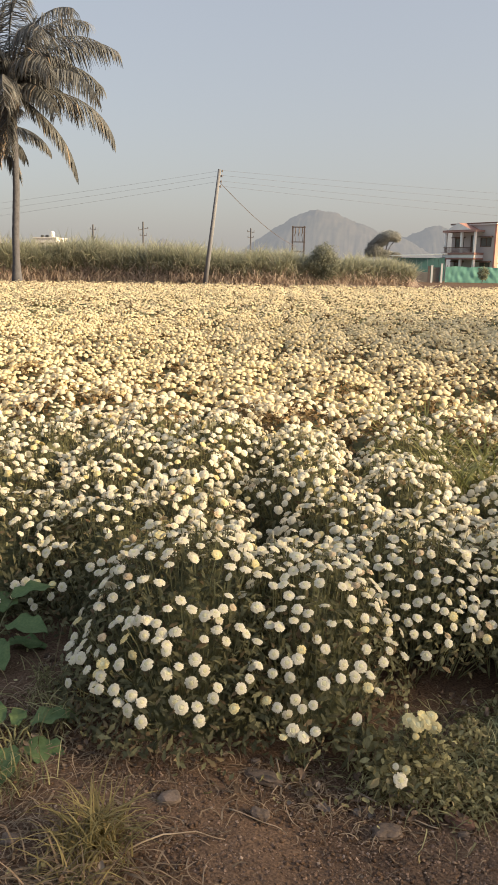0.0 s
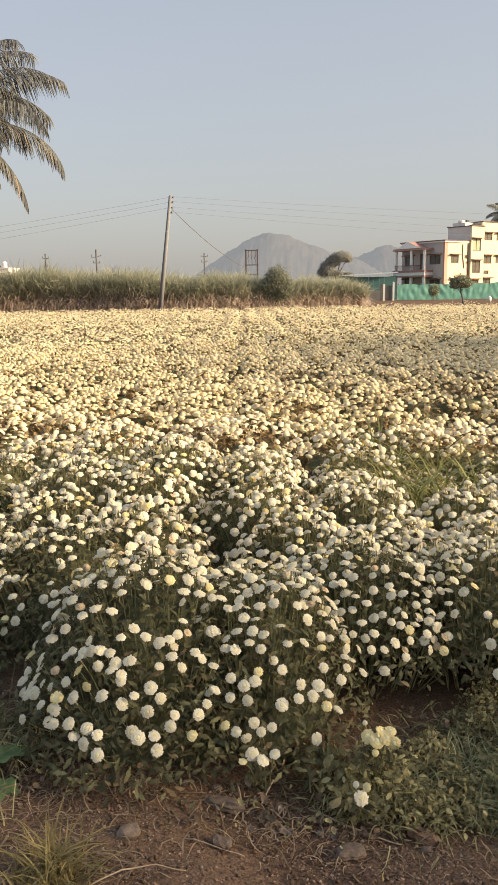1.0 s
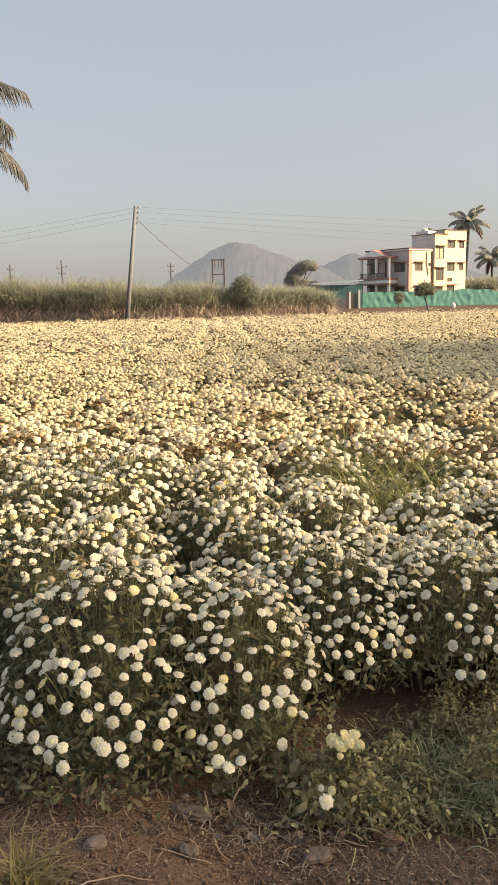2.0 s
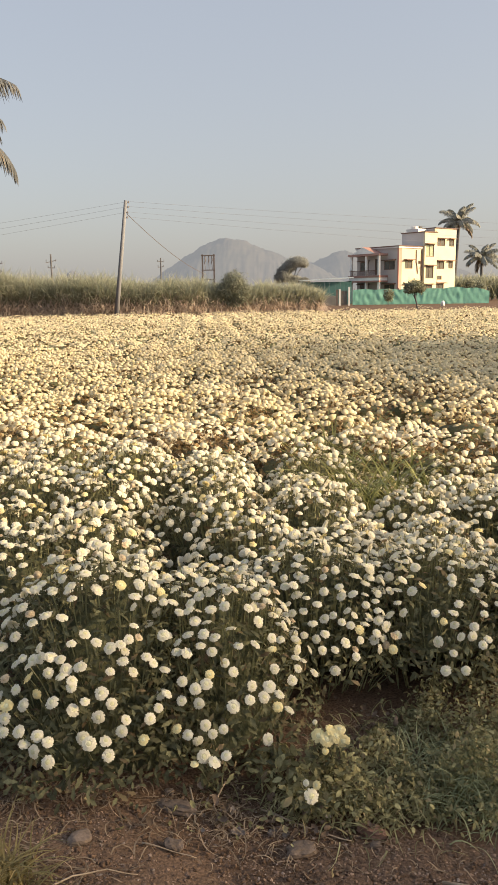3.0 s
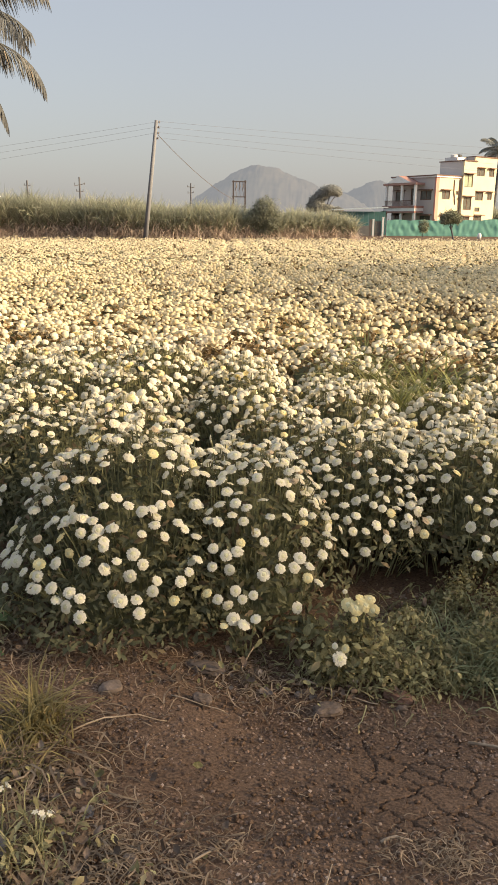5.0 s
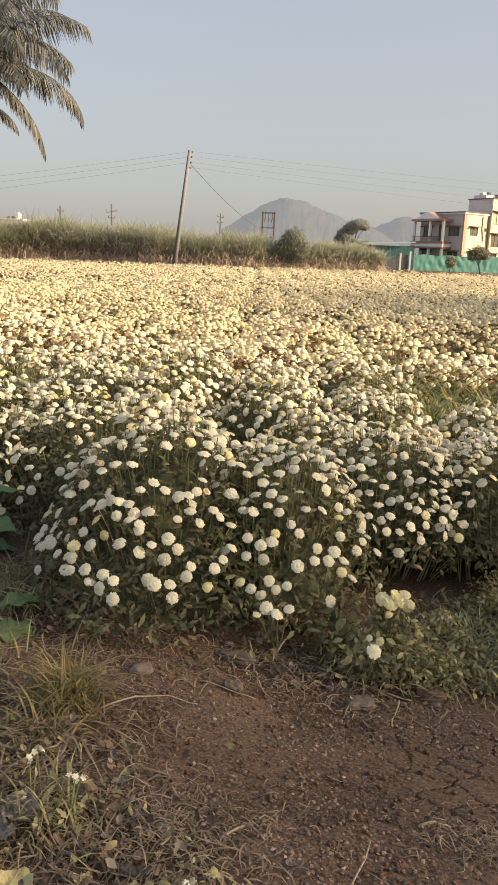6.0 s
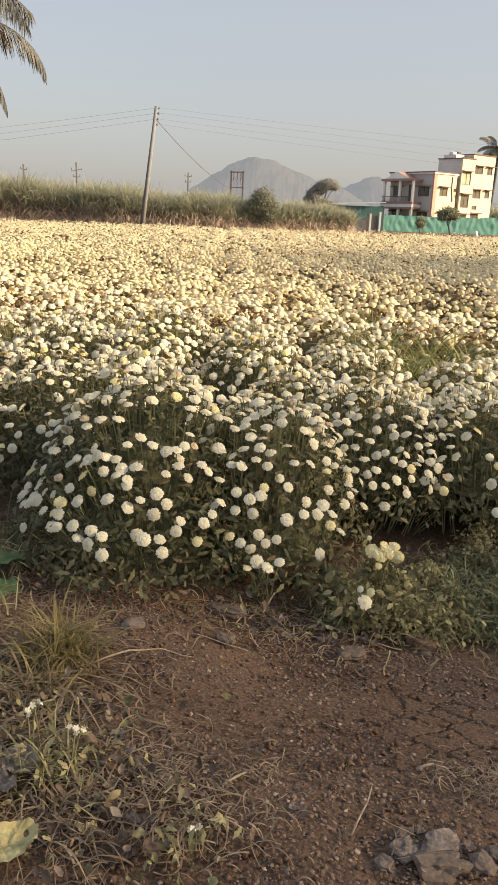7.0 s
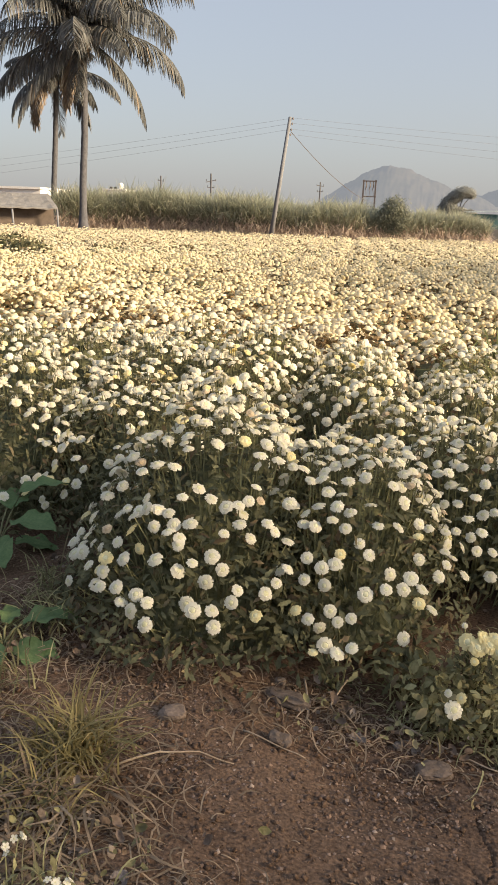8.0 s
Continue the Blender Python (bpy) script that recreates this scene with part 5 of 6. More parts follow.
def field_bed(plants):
    """The leafy mass below the flowers, its colour darkened for the shade there."""
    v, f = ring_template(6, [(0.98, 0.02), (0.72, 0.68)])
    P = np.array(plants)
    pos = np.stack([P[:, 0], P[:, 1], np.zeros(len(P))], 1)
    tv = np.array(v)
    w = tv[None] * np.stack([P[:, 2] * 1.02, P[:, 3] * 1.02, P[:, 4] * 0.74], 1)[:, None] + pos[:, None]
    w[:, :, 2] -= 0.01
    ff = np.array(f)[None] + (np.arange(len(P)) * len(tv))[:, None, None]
    solid("shade_bed", fastmesh("shade_bed", w.reshape(-1, 3), ff.reshape(-1, 3), [LEAF_SHADE], smooth=True), "dark green leafy mass under the flowers, shade put into its colour", "foliage", "stuff")


def band(a, b):
    return [p for p in rest if a <= math.hypot(p[0], p[1]) < b]


def side_plants():
    """The flower rows that go on to both sides of the path's view."""
    rng = np.random.RandomState(19)
    out = []
    for i in range(27):
        y = 3.2 + 0.48 * i
        for j in range(44):
            x = -12 + 0.5 * j + 0.25 * (i % 2)
            if -0.62 * y - 1.6 < x < 0.35 * y + 1.5:
                continue
            k = rng.uniform(0.9, 1.12)
            out.append((x + rng.normal() * 0.07, y + rng.normal() * 0.07, 0.36 * k, 0.36 * k, 0.40 + 0.05 * rng.normal(), 150, 0.15))
    return out


sides = side_plants()
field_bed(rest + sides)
field_stuff("sides", sides, 60, 0.028, ring_template(4, [(1.0, -0.1)]), 30, 0.08, 36, "to both sides of the path")
field_stuff("near", band(0, 6.0), 88, 0.0262, ring_template(10, [(0.98, -0.16), (0.82, 0.28)], 0.84), 420, 0.042, 31, "close to the edge", 0.06, PETAL_NEAR)
field_stuff("middle", band(6.0, 9.5), 82, 0.0278, ring_template(7, [(0.98, -0.14), (0.82, 0.34)]), 150, 0.055, 32, "in the middle")
field_stuff("beyond", band(9.5, 15), 74, 0.0290, ring_template(5, [(1.0, -0.14), (0.76, 0.42)]), 60, 0.065, 35, "beyond the middle")
field_stuff("far", band(15, 27), 46, 0.0345, ring_template(4, [(1.0, -0.2)]), 20, 0.09, 33, "farther out")
field_stuff("farthest", band(27, 80), 30, 0.044, ring_template(4, [(1.0, -0.2)]), 8, 0.12, 34, "at the far end")

# ---------- the bare edge: stones, weeds, litter ----------


def stone(name, x, y, size, material, label, seed, turn=0.0, sink=0.3, category="stone", group="", jag=0.4):
    bm = bmesh.new()
    bmesh.ops.create_icosphere(bm, subdivisions=3, radius=1.0)
    o = Vector((seed * 3.1, seed * 1.7, seed * 0.9))
    for v in bm.verts:
        d = v.co.normalized()
        k = 1 + jag * noise.noise(d * 1.3 + o) + jag * 0.5 * noise.noise(d * 3.1 + o) + jag * 0.28 * noise.noise(d * 7 + o) + jag * 0.14 * noise.noise(d * 17 + o)
        c = d * k
        c = Vector([math.copysign(abs(a) ** 0.8, a) for a in c])
        v.co = Vector((c.x * size[0], c.y * size[1], c.z * size[2]))
    me = bpy.data.meshes.new(name)
    bm.to_mesh(me)
    bm.free()
    me.materials.append(material)
    solid(name, me, label, category, "", group, pose(x, y, ground_z(x, y) + size[2] * (1 - sink), 0, 0, turn))


stone("stone", -0.310, 1.685, (0.030, 0.024, 0.014), STONE, "flat brown stone lying on the soil", 1, 20, jag=0.22)
stone("stone", -0.079, 1.71, (0.024, 0.019, 0.015), STONE, "rounded brown stone lying on the soil", 2, -10)
stone("stone", 0.247, 1.745, (0.036, 0.024, 0.014), STONE, "low brown stone half sunk in the soil", 3, 8)
stone("brick_piece", 0.436, 1.81, (0.034, 0.020, 0.018), BRICK, "broken piece of red brick beside the weeds", 9, -25, 0.45, "brick piece", "", 0.5)
stone("stone", 0.442, 1.765, (0.016, 0.012, 0.008), STONE, "small flat stone beside the broken brick", 5, 10)
stone("stone", -0.14, 1.11, (0.014, 0.012, 0.010), STONE, "small brown pebble on the soil", 6)
stone("stone", -0.18, 1.01, (0.013, 0.011, 0.008), STONE, "small brown pebble among dry grass", 7)
stone("stone", 0.05, 1.90, (0.020, 0.014, 0.008), STONE, "small stone under the flowers", 8)
stone("stone", -0.09, 1.862, (0.052, 0.026, 0.012), STONE, "flat pale clod under the flowers", 9, -18)
stone("stone", -0.115, 1.925, (0.014, 0.011, 0.008), PALE_ROCK, "small pale pebble under the flowers", 10)
stone("stone", -0.64, 1.47, (0.022, 0.018, 0.013), STONE, "brown stone beside the weeds", 11)
stone("stone", -0.66, 1.40, (0.018, 0.016, 0.012), STONE, "brown stone beside the weeds", 12)
for i, (x, y, w, d, h, turn) in enumerate([(0.328, 0.995, 0.031, 0.026, 0.016, 15), (0.268, 0.985, 0.022, 0.027, 0.014, -30), (0.318, 0.952, 0.040, 0.022, 0.018, 8), (0.272, 1.018, 0.018, 0.010, 0.008, 40), (0.385, 0.965, 0.022, 0.018, 0.012, 60), (0.372, 1.0, 0.012, 0.010, 0.008, 100), (0.232, 0.952, 0.016, 0.014, 0.009, 140), (0.35, 1.028, 0.010, 0.008, 0.006, 10), (0.41, 0.99, 0.012, 0.012, 0.008, 75), (0.30, 1.03, 0.009, 0.007, 0.005, 200)]):
    stone("rock", x, y, (w, d, h), PALE_ROCK if i < 2 else STONE, "pale greyish angular rock half sunk in the soil" if i < 2 else "rough brown rock half sunk in the soil", 20 + i, turn, 0.72, "rock", "half-sunk rocks", 0.62)
for i, (x, y) in enumerate([(0.19, 1.83), (0.21, 1.81), (0.17, 1.815)]):
    stone("stone_chip", x, y, (0.014, 0.008, 0.005), PALE_ROCK, "pale stone chip on the soil", 40 + i, 50 * i, 0.2, "stone", "pale chips")


def grit():
    rng = np.random.RandomState(71)
    oct_v = [(1, 0, 0), (-0.9, 0.1, 0), (0, 0.8, 0.1), (0.1, -0.85, 0), (0, 0, 0.6), (0, 0.1, -0.6)]
    oct_f = [(0, 2, 4), (2, 1, 4), (1, 3, 4), (3, 0, 4), (2, 0, 5), (1, 2, 5), (3, 1, 5), (0, 3, 5)]
    n = 50000
    x, y = rng.uniform(-0.95, 1.05, n), 0.8 + 1.3 * rng.rand(n)
    keep = (np.array([fnoise(a, b, 4.0, 3.0) + 0.35 * (b < 1.2) * (a > -0.05) for a, b in zip(x, y)]) + 0.25 * rng.normal(size=n)) > -0.10
    x, y = x[keep], y[keep]
    n = len(x)
    s = 0.0013 + 0.0056 * rng.rand(n) ** 3.2
    z = ground_base(x, y) + 0.001 + 0.012 * np.array([max(0, fnoise(a, b, 5, 0.0)) for a, b in zip(x, y)])
    v, f = scatter(oct_v[:5], oct_f[:4], np.stack([x, y, z], 1), s, rng.normal(size=(n, 3)) * 0.35 + np.array([0, 0, 1.0]), rng.rand(n) * 6.28)
    solid("grit", fastmesh("grit", v, f, [GRIT]), "loose grit and crumbs of soil strewn over the ground", "gravel", "stuff")
    n = 9000
    x, y = rng.uniform(-1.2, 1.2, n), 0.75 + 1.35 * rng.rand(n)
    keep = ~((x > 0.30) & (y > 1.05) & (y < 1.68)) | (rng.rand(n) < 0.15)
    x, y = x[keep], y[keep]
    n = len(x)
    s = 0.0025 + 0.008 * rng.rand(n) ** 3
    v, f = scatter(oct_v, oct_f, np.stack([x, y, ground_base(x, y) + 0.003], 1), s, rng.normal(size=(n, 3)) * 0.5 + np.array([0, 0, 1.0]), rng.rand(n) * 6.28)
    solid("soil_clods", fastmesh("soil_clods", v, f, [SOIL]), "small crumbly clods of brown soil on the ground", "clods", "stuff")


grit()


def strands(rng, n, centre, spread, length, width, lift, curl, lean=None):
    """Curved grass strands lying about: vertices and quads."""
    vs, fs = [], []
    for i in range(n):
        x, y = centre[0] + rng.normal() * spread[0], centre[1] + rng.normal() * spread[1]
        a = rng.rand() * 6.28 if lean is None else lean[0] + rng.normal() * lean[1]
        e = rng.uniform(*lift)
        ll, w = length * rng.uniform(0.4, 1.25), width * rng.uniform(0.6, 1.3)
        p = Vector((x, y, ground_z(x, y) + 0.008 + 0.012 * rng.rand()))
        o = len(vs)
        m = 5
        bend = rng.normal() * curl
        for k in range(m + 1):
            side = Vector((-math.sin(a), math.cos(a), 0.25 * math.sin(k + i)))
            ww = w * (1 - (k / m) ** 2 * 0.85)
            vs += [p - side * ww / 2, p + side * ww / 2]
            d = Vector((math.cos(a) * math.cos(e), math.sin(a) * math.cos(e), math.sin(e)))
            p = p + d * ll / m
            floor = ground_z(p.x, p.y) + 0.006
            if p.z < floor:
                p.z, e = floor, max(e, 0.02)
            a += bend / m
            e -= rng.uniform(0.15, 0.5) * (1 if e > -0.4 else 0)
        fs += [(o + 2 * k, o + 2 * k + 1, o + 2 * k + 3, o + 2 * k + 2) for k in range(m)]
    return vs, fs


def litter():
    rng = np.random.RandomState(72)
    V, F = [], []
    for n, c, s, ln, w, lift in [(90, (-0.46, 1.36), (0.06, 0.08), 0.17, 0.0040, (0.2, 0.95)), (560, (-0.42, 1.28), (0.13, 0.16), 0.11, 0.0034, (0.0, 0.40)), (620, (-0.22, 1.03), (0.14, 0.10), 0.08, 0.0030, (0.0, 0.6)), (100, (0.43, 1.165), (0.06, 0.03), 0.04, 0.0024, (0.1, 0.5)), (150, (0.442, 1.16), (0.07, 0.04), 0.05, 0.0024, (0.0, 0.25)),
                                 (190, (0.012, 1.86), (0.10, 0.06), 0.09, 0.0032, (0.0, 0.3)), (120, (0.162, 1.4), (0.6, 0.3), 0.035, 0.0026, (0.0, 0.2)), (140, (0.30, 1.74), (0.22, 0.05), 0.06, 0.003, (0.0, 0.3)),
                                 (110, (-0.638, 1.3), (0.2, 0.3), 0.12, 0.0042, (0.0, 0.25)), (120, (-0.488, 1.85), (0.2, 0.1), 0.10, 0.003, (0.0, 0.22)), (260, (-0.72, 2.12), (0.13, 0.13), 0.09, 0.0034, (0.0, 0.4)), (120, (-0.66, 1.6), (0.14, 0.1), 0.09, 0.003, (0.0, 0.3)), (260, (-0.06, 1.12), (0.10, 0.07), 0.05, 0.003, (0.0, 0.4)), (170, (0.50, 2.28), (0.20, 0.09), 0.07, 0.0032, (0.0, 0.5)), (170, (-0.52, 1.86), (0.17, 0.07), 0.09, 0.0036, (0.0, 0.5))]:
        v, f = strands(rng, n, c, s, ln, w, lift, 1.7)
        F += [tuple(i + len(V) for i in q) for q in f]
        V += v
    # stout stems fallen away from the yellowing tuft
    for n, c, ln, a in [(34, (-0.40, 1.42), 0.22, -2.2), (20, (-0.36, 1.40), 0.20, -1.2), (16, (-0.50, 1.30), 0.24, -2.7)]:
        v, f = strands(rng, n, c, (0.045, 0.05), ln, 0.0062, (0.0, 0.5), 0.7, (a, 0.45))
        F += [tuple(i + len(V) for i in q) for q in f]
        V += v
    solid("straw_litter", fastmesh("straw_litter", [tuple(p) for p in V], F, [DRY]), "tangle of dry straw and dead grass stems on the soil", "straw", "stuff")


litter()


def leaf_litter():
    """Withered leaves and small green ones lying through the straw."""
    rng = np.random.RandomState(74)
    for name, n, material, label, size, bend in (("leaf_litter", 420, DEAD_BROWN, "withered brown leaves crumpled and strewn through the straw", (0.010, 0.032), 1.2), ("ground_weeds", 240, WEED, "small grey-green weed leaves growing through the straw", (0.010, 0.026), 0.6)):
        k = n // 3
        x = np.concatenate([-0.38 + 0.13 * rng.normal(size=k), -0.24 + 0.13 * rng.normal(size=k), -0.48 + 0.16 * rng.normal(size=k), 0.12 + 0.2 * rng.normal(size=k), -0.84 + 0.12 * rng.normal(size=k), 0.52 + 0.18 * rng.normal(size=k), -0.50 + 0.16 * rng.normal(size=k)])
        y = np.concatenate([1.27 + 0.13 * rng.normal(size=k), 1.02 + 0.09 * rng.normal(size=k), 1.08 + 0.15 * rng.normal(size=k), 1.83 + 0.05 * rng.normal(size=k), 2.18 + 0.14 * rng.normal(size=k), 2.30 + 0.09 * rng.normal(size=k), 1.90 + 0.06 * rng.normal(size=k)])
        clump = np.array([fnoise(p, q, 9.0, 2.0 if name == "leaf_litter" else 8.0) for p, q in zip(x, y)])
        keep = (clump > -0.12) & (y > 0.8)
        x, y = x[keep], y[keep]
        k = len(x)
        z = ground_base(x, y) + 0.008 + 0.035 * rng.rand(k) ** 2
        up = rng.normal(size=(k, 3)) * bend + np.array([0, -0.1, 1.0])
        v, f = scatter([(0, 0, 0), (0.16, -0.20, 0.16), (0.45, -0.30, 0.05), (0.76, -0.22, 0.20), (0.97, -0.02, 0.30), (0.80, 0.20, 0.16), (0.52, 0.27, 0.24), (0.2, 0.22, 0.08), (0.4, 0.0, -0.04), (0.7, 0.0, 0.04)], [(0, 1, 8), (1, 2, 8), (2, 9, 8), (2, 3, 9), (3, 4, 9), (4, 5, 9), (5, 6, 9), (6, 8, 9), (6, 7, 8), (7, 0, 8)], np.stack([x, y, z], 1), rng.uniform(size[0], size[1], k), up, rng.rand(k) * 6.28)
        solid(name, fastmesh(name, v, f, [material]), label, "leaves" if name == "leaf_litter" else "weeds", "stuff")


DEAD_BROWN = mat("withered_leaf", (0.085, 0.060, 0.042), (0.205, 0.150, 0.110), 22, 0.9, 0.4, 160, "island", 0.4, c3=(0.33, 0.275, 0.22), thin=0.1)
leaf_litter()


def grass_tuft(x, y, n, length, spread, material, label, seed, lift=(0.7, 1.5), width=0.0035):
    rng = np.random.RandomState(seed)
    v, f = strands(rng, n, (0, 0), spread, length, width, lift, 0.5)
    z = ground_z(x, y)
    solid("grass_tuft", fastmesh("grass_tuft", [tuple(p) for p in v], f, [material]), label, "grass", "", "grass tufts", pose(x, y, z - 0.03))


GRASS_Y = mat("yellowing_grass", (0.14, 0.12, 0.045), (0.30, 0.245, 0.105), 12, 0.7, 0.1, 160, "island", 0.35, c3=(0.40, 0.29, 0.115), thin=0.3)
grass_tuft(-0.435, 1.48, 210, 0.165, (0.032, 0.03), GRASS_Y, "yellowing tuft of grass with dry arched blades", 81, (0.95, 1.52), 0.0046)
grass_tuft(-0.45, 1.36, 80, 0.14, (0.05, 0.05), GRASS_Y, "yellowing tuft of grass among straw", 82, (0.4, 1.4), 0.0034)
grass_tuft(-0.86, 1.86, 70, 0.10, (0.07, 0.05), WEED, "green grass round the foot of the broad-leaved weed", 86, (0.4, 1.4), 0.005)
grass_tuft(-0.70, 2.0, 130, 0.13, (0.07, 0.06), WEED, "green grass at the foot of the flower mound", 87, (0.5, 1.45), 0.0045)
grass_tuft(-0.76, 2.14, 110, 0.14, (0.07, 0.06), WEED, "green grass at the foot of the flower mound", 88, (0.5, 1.45), 0.0045)
grass_tuft(-0.335, 1.10, 90, 0.10, (0.05, 0.04), WEED, "low green grass tuft among dry leaves", 83)
grass_tuft(-0.678, 1.20, 50, 0.12, (0.06, 0.05), GRASS_Y, "yellowing tuft of grass at the path", 84)
grass_tuft(-0.718, 1.66, 60, 0.14, (0.05, 0.04), WEED, "green grass tuft round the broad-leaved weed", 85)
FIELD_WEED = mat("field_weed", (0.13, 0.145, 0.05), (0.26, 0.265, 0.10), 12, 0.65, 0.1, 160, "island", 0.35, c3=(0.30, 0.22, 0.10), thin=0.3)
for i, (x, y) in enumerate([(0.62, 4.35), (0.85, 4.25), (0.95, 4.6), (0.7, 5.0), (0.5, 5.5), (0.8, 5.6), (1.15, 4.9)]):
    rng = np.random.RandomState(300 + i)
    v, f = strands(rng, 80, (0, 0), (0.15, 0.15), 0.50, 0.013, (0.8, 1.5), 0.5)
    solid("grass_tuft", fastmesh("grass_tuft", [tuple(p) for p in v], f, [FIELD_WEED]), "tall green weedy grass growing among the flowers", "grass", "", "field weeds", pose(x, y, 0.02))


def sheet_leaf(length, width, curl, wave, seed, nx=10, ny=6, lobes=0):
    """A leaf blade along x, arched, with a wavy margin and a sunken midrib."""
    rng = np.random.RandomState(seed)
    ph = rng.rand() * 6
    v = []
    for i in range(nx + 1):
        u = i / nx
        w = width * (math.sin(math.pi * min(1.0, u * 0.94 + 0.05)) ** 0.65) * (1 + 0.10 * math.sin(u * 17 + ph) + lobes * 0.16 * math.sin(u * 31))
        for j in range(ny + 1):
            s = 2 * j / ny - 1
            z = -curl * u * u * length + abs(s) * 0.12 * w + wave * abs(s) * math.sin(u * 13 + s * 2 + ph) + 0.25 * wave * math.sin(9 * s + u * 21)
            v.append((u * length, s * w / 2, z))
    k = np.arange(nx * ny)
    a = (k // ny) * (ny + 1) + k % ny
    return v, np.stack([a, a + 1, a + ny + 2, a + ny + 1], 1)


def broad_weed(x, y, leaves, seed, label):
    rng = np.random.RandomState(seed)
    th = thing("broad_leaf_weed", pose(x, y, ground_z(x, y)), label, "weed", "broad-leaved weeds")
    for i, (az, lift, stalk, ln, w) in enumerate(leaves):
        v, f = sheet_leaf(ln, w, 0.35, 0.006, seed * 10 + i)
        out = Vector((math.cos(radians(az)), math.sin(radians(az)), 0))
        tip = out * stalk * math.cos(radians(lift)) + Vector((0, 0, stalk * math.sin(radians(lift))))
        m = Matrix.Translation(tip) @ pose(0, 0, 0, rng.normal() * 10, -lift * 0.35, az)
        lf = part("leaf", fastmesh("leaf", v, f, [BROAD], smooth=True), th, "", m)
        g = Geo()
        g.tube([(0, 0, 0), tip * 0.55 + Vector((0, 0, 0.01)), tip + out * 0.004], [0.004, 0.0032, 0.0025], 5)
        part("stalk", g.data("stalk", [STEM], True), th)


broad_weed(-1.11, 2.37, [(-15, 55, 0.13, 0.15, 0.11), (40, 66, 0.19, 0.15, 0.10), (-60, 34, 0.09, 0.15, 0.10), (10, 22, 0.06, 0.14, 0.09), (170, 45, 0.10, 0.15, 0.10), (90, 60, 0.13, 0.13, 0.09), (-120, 25, 0.08, 0.14, 0.09)], 5, "broad-leaved green weed beside the flower plants")
broad_weed(-0.80, 1.85, [(35, 45, 0.07, 0.13, 0.09), (-20, 16, 0.05, 0.14, 0.09), (-80, 25, 0.06, 0.14, 0.095), (150, 45, 0.07, 0.12, 0.08), (-150, 30, 0.06, 0.11, 0.07), (100, 60, 0.05, 0.08, 0.05)], 6, "broad-leaved green weed on the bare soil")


def crumpled(name, x, y, size, material, label, seed, category="leaf", lift=0.01, teeth=1.0):
    """A dried leaf, wrinkled and curled."""
    n = 18
    v = []
    o = seed * 7.3
    for i in range(n + 1):
        for j in range(n + 1):
            a, b = 2 * i / n - 1, 2 * j / n - 1
            r = max(abs(a), abs(b))
            ang = math.atan2(b, a)
            k = r / max(1e-6, math.hypot(a, b)) * (1 + 0.08 * math.sin(ang * 3 + o) + teeth * (0.05 * math.sin(ang * 13 + o) + 0.04 * math.sin(ang * 23)))
            px, py = a * k * size, b * k * size * 0.8
            v.append((px, py, 0.16 * size * noise.noise(Vector((a * 2 + o, b * 2, o))) + 0.17 * teeth * size * noise.noise(Vector((a * 5, b * 5 + o, 1))) + 0.08 * size * noise.noise(Vector((a * 11 + o, b * 11, 2))) + 0.22 * size * r * r + lift))
    k = np.arange(n * n)
    a = (k // n) * (n + 1) + k % n
    solid(name, fastmesh(name, v, np.stack([a, a + 1, a + n + 2, a + n + 1], 1), [material], smooth=True), label, category, "", "", pose(x, y, ground_z(x, y), 0, 0, seed * 41))


crumpled("fallen_leaf", -0.352, 0.912, 0.046, YELLOW_LEAF, "yellow rounded fallen leaf with a frilled margin lying on straw", 1, lift=0.030, teeth=0.35)
crumpled("fallen_leaf", -0.415, 0.935, 0.040, YELLOW_LEAF, "yellow wrinkled fallen leaf tucked under another", 2, lift=0.022, teeth=0.35)
crumpled("fallen_leaf", -0.425, 0.875, 0.036, YELLOW_LEAF, "small pale yellow fallen leaf beside larger ones", 4, lift=0.034, teeth=0.35)
crumpled("dead_leaf", -0.392, 1.09, 0.040, DEAD_LEAF, "grey crumpled dead leaf on the ground", 3, lift=0.034)
crumpled("dead_leaf", -0.416, 1.03, 0.036, DEAD_LEAF, "grey crumpled dead leaf on the ground", 4, lift=0.036)
crumpled("dead_leaf", -0.150, 1.00, 0.018, DEAD_BROWN, "brown crumpled dead leaf among straw", 5, lift=0.012)
crumpled("dead_leaf", -0.170, 0.93, 0.014, DEAD_BROWN, "brown crumpled dead leaf among straw", 6, lift=0.012)
crumpled("dead_leaf", -0.248, 1.22, 0.018, DEAD_LEAF, "brown crumpled dead leaf among straw", 7, lift=0.012)
crumpled("dead_leaf", 0.082, 1.80, 0.020, DEAD_LEAF, "pale dead leaf on the soil", 8, lift=0.008)
crumpled("dead_leaf", 0.092, 1.06, 0.012, DEAD_LEAF, "small dead leaf on gravelly soil", 9, lift=0.008)


def twig(points, r, label):
    g = Geo()
    pts = [Vector((x, y, ground_z(x, y) + z)) for x, y, z in points]
    fine = []
    for i in range(len(pts) - 1):
        for k in range(4):
            fine.append(pts[i].lerp(pts[i + 1], k / 4) + Vector((0, 0, 0.002 * math.sin(i * 4 + k))))
    fine.append(pts[-1])
    g.tube(fine, [r * (1 - 0.5 * i / len(fine)) for i in range(len(fine))], 6)
    solid("twig", g.data("twig", [TWIG], True), label, "twig", "", "twigs")


